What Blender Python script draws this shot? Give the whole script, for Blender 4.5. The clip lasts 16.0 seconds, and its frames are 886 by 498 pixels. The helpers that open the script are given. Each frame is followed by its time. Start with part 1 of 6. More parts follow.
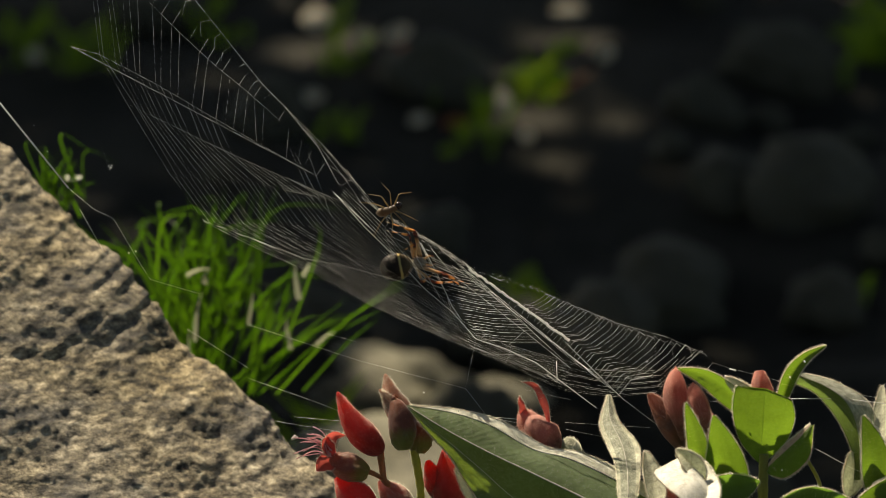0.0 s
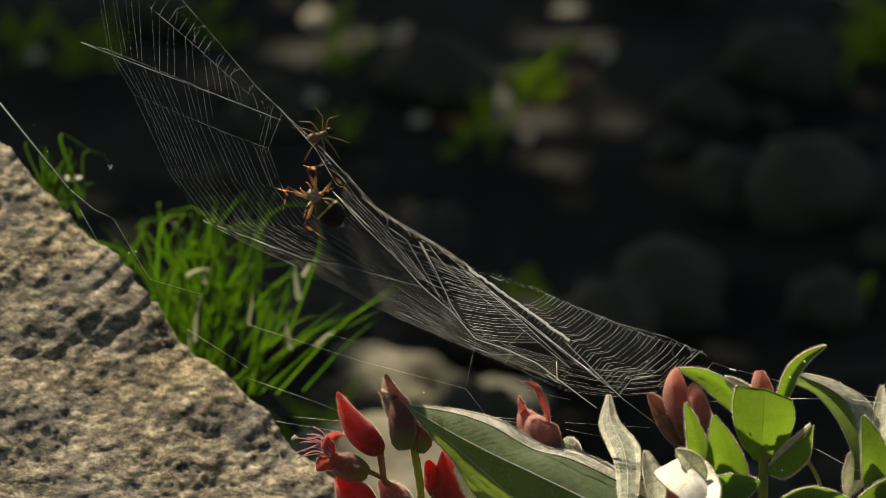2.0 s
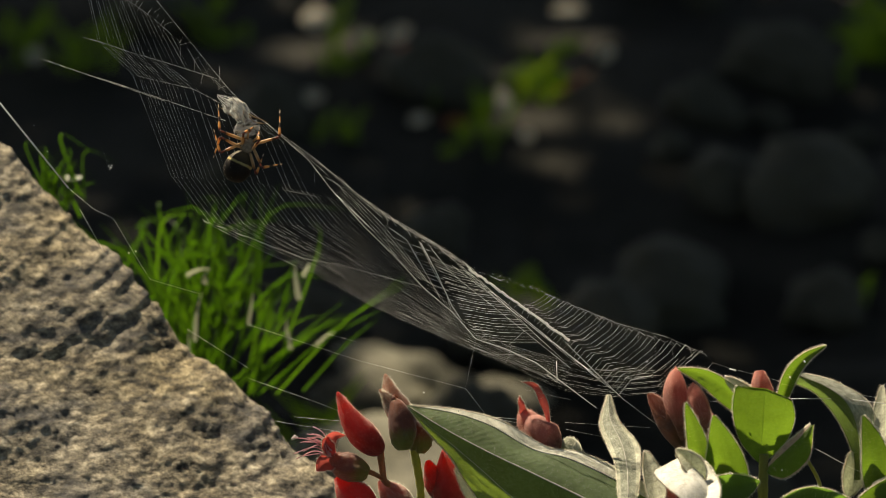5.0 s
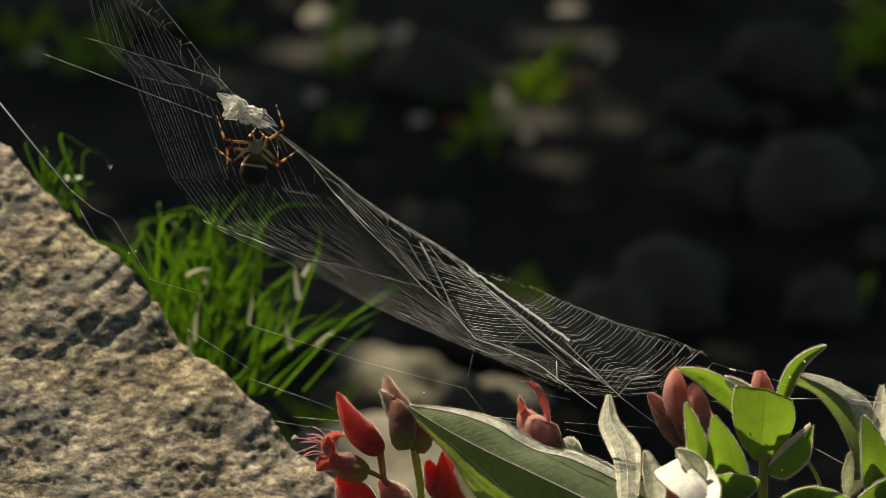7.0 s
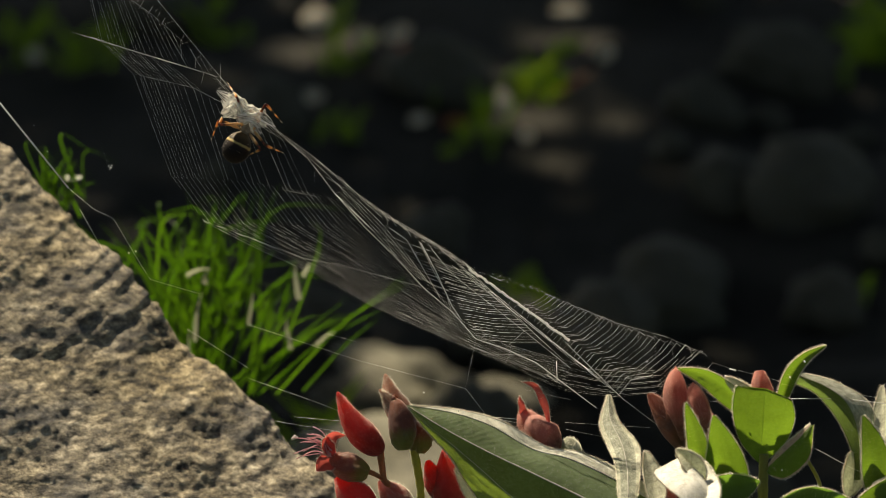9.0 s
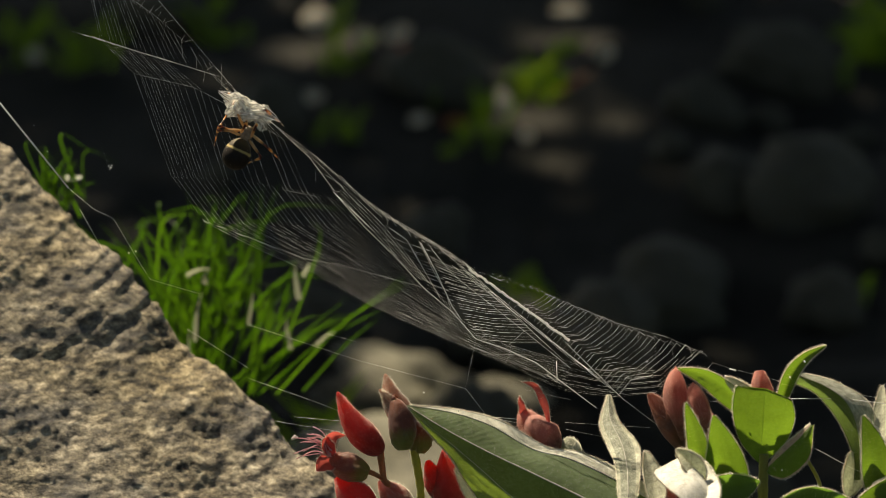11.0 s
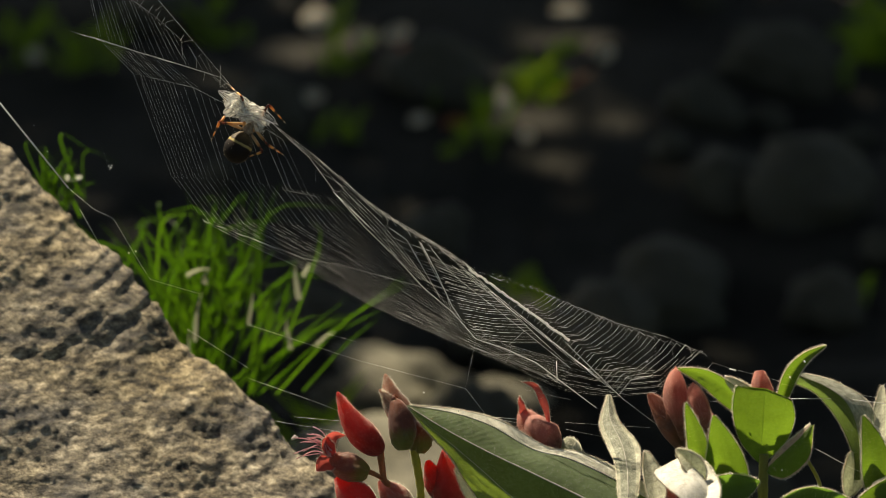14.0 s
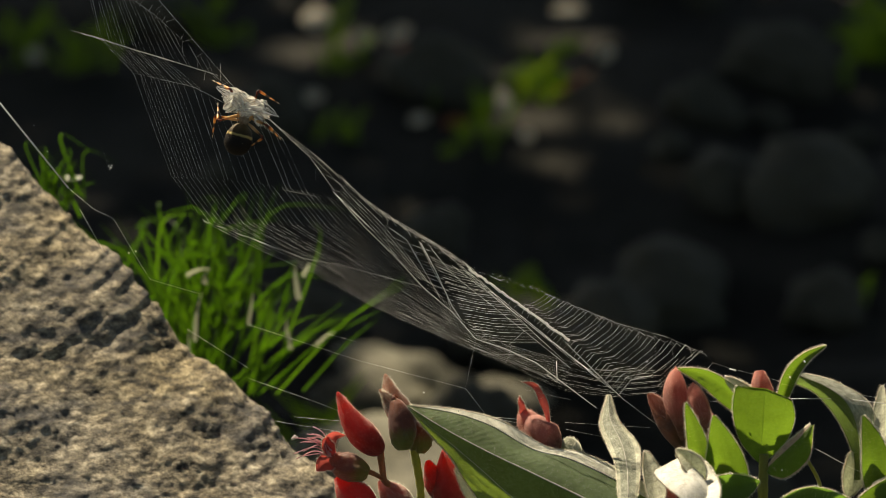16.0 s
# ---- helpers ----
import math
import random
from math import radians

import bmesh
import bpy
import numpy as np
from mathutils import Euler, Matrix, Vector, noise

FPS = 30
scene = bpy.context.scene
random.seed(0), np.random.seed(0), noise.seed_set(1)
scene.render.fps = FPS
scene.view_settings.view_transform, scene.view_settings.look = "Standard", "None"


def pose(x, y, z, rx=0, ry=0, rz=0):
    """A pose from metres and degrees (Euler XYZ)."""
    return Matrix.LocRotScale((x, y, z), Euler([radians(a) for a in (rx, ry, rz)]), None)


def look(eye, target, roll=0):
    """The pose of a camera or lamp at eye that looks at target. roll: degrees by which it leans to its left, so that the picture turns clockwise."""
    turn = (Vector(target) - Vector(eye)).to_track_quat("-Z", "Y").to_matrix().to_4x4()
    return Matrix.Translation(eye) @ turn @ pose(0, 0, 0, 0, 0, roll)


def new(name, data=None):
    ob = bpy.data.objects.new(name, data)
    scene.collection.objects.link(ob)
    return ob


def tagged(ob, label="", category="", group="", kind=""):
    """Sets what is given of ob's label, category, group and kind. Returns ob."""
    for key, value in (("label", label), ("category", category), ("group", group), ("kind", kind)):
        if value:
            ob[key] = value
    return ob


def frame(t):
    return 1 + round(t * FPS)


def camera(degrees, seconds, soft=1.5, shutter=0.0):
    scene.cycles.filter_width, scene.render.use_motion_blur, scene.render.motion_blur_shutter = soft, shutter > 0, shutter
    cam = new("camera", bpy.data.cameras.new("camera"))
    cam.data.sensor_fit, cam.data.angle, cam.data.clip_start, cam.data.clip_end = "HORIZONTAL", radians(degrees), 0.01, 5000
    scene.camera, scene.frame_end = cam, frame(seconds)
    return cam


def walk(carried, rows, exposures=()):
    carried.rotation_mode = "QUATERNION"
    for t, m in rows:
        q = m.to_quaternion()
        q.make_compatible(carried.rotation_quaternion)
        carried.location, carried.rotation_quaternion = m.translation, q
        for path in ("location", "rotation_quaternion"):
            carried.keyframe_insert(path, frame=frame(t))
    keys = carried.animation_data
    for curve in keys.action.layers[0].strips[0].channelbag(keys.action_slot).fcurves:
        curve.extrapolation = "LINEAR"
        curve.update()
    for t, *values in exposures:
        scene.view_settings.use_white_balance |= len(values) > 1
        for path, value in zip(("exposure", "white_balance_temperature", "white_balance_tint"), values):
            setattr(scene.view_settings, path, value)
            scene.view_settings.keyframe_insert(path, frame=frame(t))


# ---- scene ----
# The spot that holds the web's middle, and a camera on a tripod that looks down on it.
MIDDLE = Vector((0.0, 0.0, 0.40))
DOWN = radians(20)
RIGHT = Vector((1, 0, 0))
UP = Vector((0, math.sin(DOWN), math.cos(DOWN)))
BACK = Vector((0, math.cos(DOWN), -math.sin(DOWN)))
EYE = MIDDLE - 1.2 * BACK
cam = camera(15, 16.0, soft=0.65, shutter=0.4)
cam.data.dof.use_dof = True
cam.data.dof.focus_distance = 1.210
cam.data.dof.aperture_fstop = 10.0
walk(cam, [(0.0, look(EYE, MIDDLE)), (16.0, look(EYE, MIDDLE))], [(0.0, 0.9, 7600, 9), (16.0, 0.9, 7600, 9)])

# ---- light: a high sun behind the web, a blue sky ----
SUN_EL, SUN_AZ = radians(50), radians(-35)
TO_SUN = Vector((math.sin(SUN_AZ) * math.cos(SUN_EL), math.cos(SUN_AZ) * math.cos(SUN_EL), math.sin(SUN_EL)))
world = bpy.data.worlds.new("sky")
scene.world = world
world.use_nodes = True
sky = world.node_tree.nodes.new("ShaderNodeTexSky")
sky.sky_type, sky.sun_disc = "NISHITA", False
sky.sun_elevation, sky.sun_rotation = SUN_EL, SUN_AZ
background = world.node_tree.nodes["Background"]
background.inputs["Strength"].default_value = 0.05
world.node_tree.links.new(sky.outputs[0], background.inputs["Color"])
sun = new("sun", bpy.data.lights.new("sun", "SUN"))
sun.data.energy, sun.data.angle, sun.data.color = 5.0, radians(0.5), (1.0, 0.92, 0.78)
sun.matrix_world = look(TO_SUN * 6, (0, 0, 0))

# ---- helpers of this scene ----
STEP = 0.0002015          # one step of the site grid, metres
SITE = Matrix((RIGHT, UP, -BACK)).transposed()


def spot(x, y, far=0.0):
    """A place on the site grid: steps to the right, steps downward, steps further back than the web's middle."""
    s = 1 + far * STEP / 1.2
    return MIDDLE + (RIGHT * (x - 784) * s + UP * (441 - y) * s + BACK * far) * STEP


def stand(x, y, far=0.0, turn=0.0, yaw=0.0, nod=0.0):
    """A pose on the site grid; turn: degrees against the clock."""
    r = SITE.to_4x4() @ pose(0, 0, 0, 0, 0, turn) @ pose(0, 0, 0, nod, yaw, 0)
    return Matrix.Translation(spot(x, y, far)) @ r


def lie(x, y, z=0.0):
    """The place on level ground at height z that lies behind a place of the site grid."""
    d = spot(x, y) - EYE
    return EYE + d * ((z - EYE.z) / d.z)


def spline(points, n):
    """n + 1 places along a smooth line through points."""
    p = [Vector(q) for q in points]
    if len(p) == 2:
        return [p[0].lerp(p[1], i / n) for i in range(n + 1)]
    p = [2 * p[0] - p[1]] + p + [2 * p[-1] - p[-2]]
    out, m = [], len(p) - 3
    for i in range(n + 1):
        f = i / n * m
        k = min(int(f), m - 1)
        f -= k
        a, b, c, d = p[k:k + 4]
        out.append(0.5 * (2 * b + (c - a) * f + (2 * a - 5 * b + 4 * c - d) * f * f + (3 * b - a - 3 * c + d) * f ** 3))
    return out


class Shape:
    """Gathers places and faces of one mesh."""

    def __init__(self):
        self.v, self.f, self.uv, self.slot = [], [], {}, []

    def tube(self, pts, radii, sides=5, caps=True, slot=0):
        n = len(pts)
        radii = [radii] * n if not hasattr(radii, "__len__") else radii
        base = len(self.v)
        side = None
        for i, p in enumerate(pts):
            t = (pts[min(i + 1, n - 1)] - pts[max(i - 1, 0)])
            t = t.normalized() if t.length > 1e-9 else Vector((0, 0, 1))
            if side is None:
                side = t.orthogonal().normalized()
            side = (side - t * side.dot(t))
            side = side.normalized() if side.length > 1e-9 else t.orthogonal().normalized()
            other = t.cross(side)
            for k in range(sides):
                a = 2 * math.pi * k / sides
                self.v.append(p + (side * math.cos(a) + other * math.sin(a)) * radii[i])
        for i in range(n - 1):
            for k in range(sides):
                a, b = base + i * sides + k, base + i * sides + (k + 1) % sides
                self.f.append((a, b, b + sides, a + sides))
                self.slot.append(slot)
        if caps:
            self.f.append(tuple(base + k for k in reversed(range(sides))))
            self.f.append(tuple(base + (n - 1) * sides + k for k in range(sides)))
            self.slot += [slot, slot]
        return self

    def sheet(self, rows, closed=False, slot=0):
        base, w = len(self.v), len(rows[0])
        for i, row in enumerate(rows):
            for j, p in enumerate(row):
                self.uv[len(self.v)] = (i / (len(rows) - 1), j / (w - 1))
                self.v.append(p)
        for i in range(len(rows) - 1):
            for j in range(w if closed else w - 1):
                a, b = base + i * w + j, base + i * w + (j + 1) % w
                self.f.append((a, b, b + w, a + w))
                self.slot.append(slot)
        return self

    def ribbon(self, pts, widths):
        """A flat band of silk that turns its face to the light."""
        n = len(pts)
        rows = []
        for i, p in enumerate(pts):
            t = (pts[min(i + 1, n - 1)] - pts[max(i - 1, 0)]).normalized()
            face = (TO_SUN - BACK).normalized()
            face = (face - t * face.dot(t)).normalized()
            side = t.cross(face)
            rows.append([p - side * widths[i], p + face * widths[i] * 0.3, p + side * widths[i]])
        return self.sheet(rows)

    def bead(self, p, r):
        b = len(self.v)
        for d in ((1, 0, 0), (-1, 0, 0), (0, 1, 0), (0, -1, 0), (0, 0, 1), (0, 0, -1)):
            self.v.append(p + Vector(d) * r)
        for f in ((0, 2, 4), (2, 1, 4), (1, 3, 4), (3, 0, 4), (2, 0, 5), (1, 2, 5), (3, 1, 5), (0, 3, 5)):
            self.f.append(tuple(b + i for i in f))
            self.slot.append(0)
        return self

    def hair(self, p, tip, r):
        d = (tip - p).normalized()
        s = d.orthogonal().normalized()
        o = d.cross(s)
        b = len(self.v)
        for k in range(3):
            a = 2.094 * k
            self.v.append(p + (s * math.cos(a) + o * math.sin(a)) * r)
        self.v.append(tip)
        self.f += [(b, b + 1, b + 3), (b + 1, b + 2, b + 3), (b + 2, b, b + 3)]
        self.slot += [0, 0, 0]
        return self

    def mesh(self, name, materials, smooth=True, origin=None):
        o = origin or Vector((0, 0, 0))
        me = bpy.data.meshes.new(name)
        me.from_pydata([tuple(p - o) for p in self.v], [], self.f)
        for m in materials if isinstance(materials, (list, tuple)) else [materials]:
            me.materials.append(m)
        if self.uv:
            layer = me.uv_layers.new(name="UVMap")
            get = self.uv.get
            layer.data.foreach_set("uv", [c for lp in me.loops for c in get(lp.vertex_index, (0, 0))])
        me.polygons.foreach_set("use_smooth", [smooth] * len(me.polygons))
        me.polygons.foreach_set("material_index", self.slot)
        me.update()
        return me


ORIGIN = {}


def thing(name, place, label, category, group="", kind=""):
    """A top-level Empty at the thing's base."""
    ob = tagged(new(name), label, category, group, kind)
    ob.empty_display_size = 0.01
    ob.location = place
    ORIGIN[ob] = Vector(place)
    return ob


def part(name, shape, material, parent=None, label="", smooth=True, kind=""):
    """Links a Shape, given in world places, as one mesh, under parent if there is one."""
    a = np.array([tuple(p) for p in shape.v])
    c = Vector((a.min(0) + a.max(0)) / 2)
    ob = new(name, shape.mesh(name, material, smooth, c))
    ORIGIN[ob] = c
    ob.location = c - ORIGIN[parent] if parent else c
    ob.parent = parent
    return tagged(ob, label, kind=kind)


def between(rows, t):
    for a, b in zip(rows, rows[1:]):
        if t <= b[0]:
            f = (t - a[0]) / (b[0] - a[0])
            f = f * f * (3 - 2 * f)
            return [p + (q - p) * f for p, q in zip(a[1:], b[1:])]
    return list(rows[-1][1:])


def along(rows, t):
    """The straight way between rows."""
    for a, b in zip(rows, rows[1:]):
        if t <= b[0]:
            f = (t - a[0]) / (b[0] - a[0])
            return [p + (q - p) * f for p, q in zip(a[1:], b[1:])]
    return list(rows[-1][1:])


def fbm(p, octaves=4):
    return noise.fractal(p, 0.9, 2.1, octaves, noise_basis="PERLIN_ORIGINAL")


# ---- materials ----
def nodes(name):
    m = bpy.data.materials.new(name)
    m.use_nodes = True
    t = m.node_tree
    return m, t, t.nodes["Principled BSDF"], t.nodes["Material Output"]


def ramp(t, fac, stops):
    r = t.nodes.new("ShaderNodeValToRGB")
    e = r.color_ramp.elements
    while len(e) < len(stops):
        e.new(0.5)
    for k, (p, c) in zip(e, stops):
        k.position, k.color = p, (*c, 1)
    t.links.new(fac, r.inputs[0])
    return r.outputs[0]


def grain(t, scale, detail=6, rough=0.6, coords="Object"):
    c = t.nodes.new("ShaderNodeTexCoord")
    n = t.nodes.new("ShaderNodeTexNoise")
    n.inputs["Scale"].default_value = scale
    n.inputs["Detail"].default_value = detail
    n.inputs["Roughness"].default_value = rough
    t.links.new(c.outputs[coords], n.inputs["Vector"])
    return n.outputs["Fac"]


def mixed(t, fac, a, b, mode="MIX"):
    m = t.nodes.new("ShaderNodeMix")
    m.data_type, m.blend_type = "RGBA", mode
    for value, s in ((fac, m.inputs[0]), (a, m.inputs[6]), (b, m.inputs[7])):
        if isinstance(value, (int, float)):
            s.default_value = value
        elif isinstance(value, tuple):
            s.default_value = (*value, 1)
        else:
            t.links.new(value, s)
    return m.outputs[2]


def bumped(t, p, height, strength, distance):
    b = t.nodes.new("ShaderNodeBump")
    b.inputs["Strength"].default_value, b.inputs["Distance"].default_value = strength, distance
    t.links.new(height, b.inputs["Height"])
    t.links.new(b.outputs[0], p.inputs["Normal"])


def plain(name, stops, scale, rough=0.7, bump=0.3, fine=4.0, depth=0.0003, gloss=0.4):
    """Colour from two scales of grain, with relief."""
    m, t, p, o = nodes(name)
    n1, n2 = grain(t, scale), grain(t, scale * fine, 8, 0.7)
    c = ramp(t, n1, stops)
    c = mixed(t, 0.45, c, ramp(t, n2, [(0.3, (0.25, 0.25, 0.25)), (0.7, (0.85, 0.85, 0.85))]), "OVERLAY")
    t.links.new(c, p.inputs["Base Color"])
    p.inputs["Roughness"].default_value = rough
    p.inputs["Specular IOR Level"].default_value = gloss
    bumped(t, p, n2, bump, depth)
    return m


def leafy(name, face, glow, amount=0.5, vein=(0.3, 0.4, 0.15), rough=0.55, fuzz=0.3, vary=False, mottle=0.3):
    """A leaf: a dull face, light that shines through, and lengthwise veins."""
    m, t, p, o = nodes(name)
    uv = t.nodes.new("ShaderNodeTexCoord")
    sep = t.nodes.new("ShaderNodeSeparateXYZ")
    t.links.new(uv.outputs["UV"], sep.inputs[0])
    wave = t.nodes.new("ShaderNodeMath")
    wave.operation = "PINGPONG"
    wave.inputs[1].default_value = 0.25
    t.links.new(sep.outputs[1], wave.inputs[0])
    side = t.nodes.new("ShaderNodeMath")
    side.operation = "PINGPONG"
    side.inputs[1].default_value = 0.125
    t.links.new(sep.outputs[1], side.inputs[0])
    lines = mixed(t, 1.0, ramp(t, wave.outputs[0], [(0.0, (0.9, 0.9, 0.9)), (0.016, (0.0, 0.0, 0.0))]), ramp(t, side.outputs[0], [(0.0, (0.3, 0.3, 0.3)), (0.012, (0.0, 0.0, 0.0))]), "LIGHTEN")
    cross = t.nodes.new("ShaderNodeTexWave")
    cross.inputs["Scale"].default_value, cross.inputs["Distortion"].default_value = 11, 2.5
    cross.inputs["Detail"].default_value = 2
    t.links.new(uv.outputs["UV"], cross.inputs["Vector"])
    n1, n2 = grain(t, 90), grain(t, 1400, 8, 0.7)
    dark = tuple(c * 0.6 for c in face)
    c = mixed(t, mottle, ramp(t, n1, [(0.3, dark), (0.7, face)]), ramp(t, grain(t, 420, 5, 0.65), [(0.38, tuple(c * 0.35 for c in face)), (0.62, tuple(min(1, c * 1.15) for c in face))]))
    c = mixed(t, 0.6, c, ramp(t, n2, [(0.35, (0.15, 0.15, 0.15)), (0.65, (0.85, 0.85, 0.85))]), "OVERLAY")
    c = mixed(t, lines, c, vein)
    t.links.new(c, p.inputs["Base Color"])
    p.inputs["Roughness"].default_value = rough
    p.inputs["Specular IOR Level"].default_value = 0.35
    p.inputs["Sheen Weight"].default_value = fuzz
    p.inputs["Sheen Roughness"].default_value = 0.4
    mix_h = mixed(t, 0.4, n2, cross.outputs["Fac"])
    bumped(t, p, mixed(t, lines, mix_h, (0.0, 0.0, 0.0)), 0.35, 0.0003)
    tr = t.nodes.new("ShaderNodeBsdfTranslucent")
    g = ramp(t, n1, [(0.25, tuple(c * 0.75 for c in glow)), (0.75, glow)])
    g = mixed(t, lines, g, tuple(c * 0.5 for c in glow))
    if vary:
        who = t.nodes.new("ShaderNodeObjectInfo")
        g = mixed(t, 1.0, g, ramp(t, who.outputs["Random"], [(0.0, (0.35, 0.35, 0.3)), (0.6, (0.8, 0.85, 0.6)), (1.0, (1.25, 1.15, 0.9))]), "MULTIPLY")
    t.links.new(g, tr.inputs["Color"])
    mx = t.nodes.new("ShaderNodeMixShader")
    mx.inputs[0].default_value = amount
    t.links.new(p.outputs[0], mx.inputs[1])
    t.links.new(tr.outputs[0], mx.inputs[2])
    t.links.new(mx.outputs[0], o.inputs["Surface"])
    return m


def airy(name, colour, through_colour, amount=0.4, rough=0.4, foot=None, tip=None):
    """Thin stuff (hairs, silk, petals) that light shines through."""
    m, t, p, o = nodes(name)
    p.inputs["Roughness"].default_value = rough
    p.inputs["Sheen Weight"].default_value = 0.3
    bumped(t, p, grain(t, 900, 6, 0.7), 0.8, 0.0005)
    n = grain(t, 700)
    base = ramp(t, n, [(0.3, tuple(c * 0.55 for c in colour)), (0.7, colour)])
    tr = t.nodes.new("ShaderNodeBsdfTranslucent")
    tr.inputs["Color"].default_value = (*through_colour, 1)
    if foot:
        uv = t.nodes.new("ShaderNodeTexCoord")
        sep = t.nodes.new("ShaderNodeSeparateXYZ")
        t.links.new(uv.outputs["UV"], sep.inputs[0])
        along = t.nodes.new("ShaderNodeMath")
        along.operation = "MULTIPLY_ADD"
        along.inputs[1].default_value = 0.3
        t.links.new(grain(t, 260), along.inputs[0])
        t.links.new(sep.outputs[0], along.inputs[2])
        tint = ramp(t, along.outputs[0], [(0.3, foot), (0.58, (1, 1, 1)), (0.85, (1, 1, 1)), (1.1, tip)])
        base = mixed(t, 1.0, base, tint, "MULTIPLY")
        t.links.new(mixed(t, 1.0, through_colour, tint, "MULTIPLY"), tr.inputs["Color"])
    t.links.new(base, p.inputs["Base Color"])
    mx = t.nodes.new("ShaderNodeMixShader")
    mx.inputs[0].default_value = amount
    t.links.new(p.outputs[0], mx.inputs[1])
    t.links.new(tr.outputs[0], mx.inputs[2])
    t.links.new(mx.outputs[0], o.inputs["Surface"])
    return m


def fibre(name, colour, shine=0.35, rough=0.35, amount=0.5):
    """Fine fibres (silk, hairs): they glint, and light shines through them."""
    m, t, p, o = nodes(name)
    t.nodes.remove(p)
    d, tr, g = t.nodes.new("ShaderNodeBsdfDiffuse"), t.nodes.new("ShaderNodeBsdfTranslucent"), t.nodes.new("ShaderNodeBsdfGlossy")
    for n in (d, tr, g):
        n.inputs["Color"].default_value = (*colour, 1)
    g.inputs["Roughness"].default_value = rough
    a, b = t.nodes.new("ShaderNodeMixShader"), t.nodes.new("ShaderNodeMixShader")
    a.inputs[0].default_value, b.inputs[0].default_value = amount, shine
    t.links.new(d.outputs[0], a.inputs[1])
    t.links.new(tr.outputs[0], a.inputs[2])
    t.links.new(a.outputs[0], b.inputs[1])
    t.links.new(g.outputs[0], b.inputs[2])
    t.links.new(b.outputs[0], o.inputs["Surface"])
    return m


def ringed(name, stops):
    """A spider's leg, banded along its length."""
    m, t, p, o = nodes(name)
    uv = t.nodes.new("ShaderNodeTexCoord")
    sep = t.nodes.new("ShaderNodeSeparateXYZ")
    t.links.new(uv.outputs["Generated"], sep.inputs[0])
    c = ramp(t, sep.outputs[1], stops)
    t.links.new(mixed(t, 0.5, c, ramp(t, grain(t, 2500), [(0.3, (0.25, 0.25, 0.25)), (0.7, (0.8, 0.8, 0.8))]), "OVERLAY"), p.inputs["Base Color"])
    p.inputs["Roughness"].default_value = 0.35
    tr = t.nodes.new("ShaderNodeBsdfTranslucent")
    t.links.new(c, tr.inputs["Color"])
    mx = t.nodes.new("ShaderNodeMixShader")
    mx.inputs[0].default_value = 0.4
    t.links.new(p.outputs[0], mx.inputs[1])
    t.links.new(tr.outputs[0], mx.inputs[2])
    t.links.new(mx.outputs[0], o.inputs["Surface"])
    return m


def veil(name, colour):
    """Wispy silk: streaks of fine fibres with gaps between them."""
    m, t, p, o = nodes(name)
    p.inputs["Base Color"].default_value = (*colour, 1)
    p.inputs["Roughness"].default_value = 0.45
    tr, clear = t.nodes.new("ShaderNodeBsdfTranslucent"), t.nodes.new("ShaderNodeBsdfTransparent")
    tr.inputs["Color"].default_value = (*colour, 1)
    mx, out = t.nodes.new("ShaderNodeMixShader"), t.nodes.new("ShaderNodeMixShader")
    mx.inputs[0].default_value = 0.35
    t.links.new(p.outputs[0], mx.inputs[1])
    t.links.new(tr.outputs[0], mx.inputs[2])
    tc, mp, n = t.nodes.new("ShaderNodeTexCoord"), t.nodes.new("ShaderNodeMapping"), t.nodes.new("ShaderNodeTexNoise")
    mp.inputs["Rotation"].default_value, mp.inputs["Scale"].default_value = (0, 0, 0.5), (160, 900, 300)
    n.inputs["Scale"].default_value, n.inputs["Detail"].default_value = 1.0, 4
    t.links.new(tc.outputs["Object"], mp.inputs["Vector"])
    t.links.new(mp.outputs[0], n.inputs["Vector"])
    gaps = ramp(t, n.outputs["Fac"], [(0.36, (0.08, 0.08, 0.08)), (0.62, (0.88, 0.88, 0.88))])
    t.links.new(gaps, out.inputs[0])
    t.links.new(clear.outputs[0], out.inputs[1])
    t.links.new(mx.outputs[0], out.inputs[2])
    bumped(t, p, n.outputs["Fac"], 0.25, 0.0003)
    t.links.new(out.outputs[0], o.inputs["Surface"])
    return m


# soil and dark stones are coloured extra dark to deepen the shade there
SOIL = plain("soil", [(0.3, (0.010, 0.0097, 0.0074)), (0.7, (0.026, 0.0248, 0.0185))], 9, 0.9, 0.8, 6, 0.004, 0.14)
STONE_DARK = plain("dark_stone", [(0.3, (0.033, 0.032, 0.0225)), (0.7, (0.095, 0.091, 0.064))], 25, 0.8, 0.6, 6, 0.001, 0.25)
STONE_PALE = plain("pale_stone", [(0.38, (0.065, 0.061, 0.041)), (0.62, (0.17, 0.158, 0.108))], 2.6, 0.8, 0.5, 6, 0.001)
LITTER = airy("dry_leaf", (0.72, 0.66, 0.52), (0.78, 0.70, 0.52), 0.5, 0.8)
LITTER_RED = airy("red_leaf", (0.30, 0.075, 0.03), (0.45, 0.11, 0.03), 0.4, 0.7)
WEED = leafy("weed_leaf", (0.07, 0.12, 0.018), (0.34, 0.55, 0.02), 0.55)
GRASS = leafy("grass_blade", (0.035, 0.08, 0.012), (0.11, 0.27, 0.012), 0.5, vary=True)
STRAW = airy("straw", (0.52, 0.54, 0.42), (0.58, 0.60, 0.4), 0.3)
CANOPY = leafy("tree_leaf", (0.04, 0.07, 0.025), (0.05, 0.1, 0.02), 0.12)
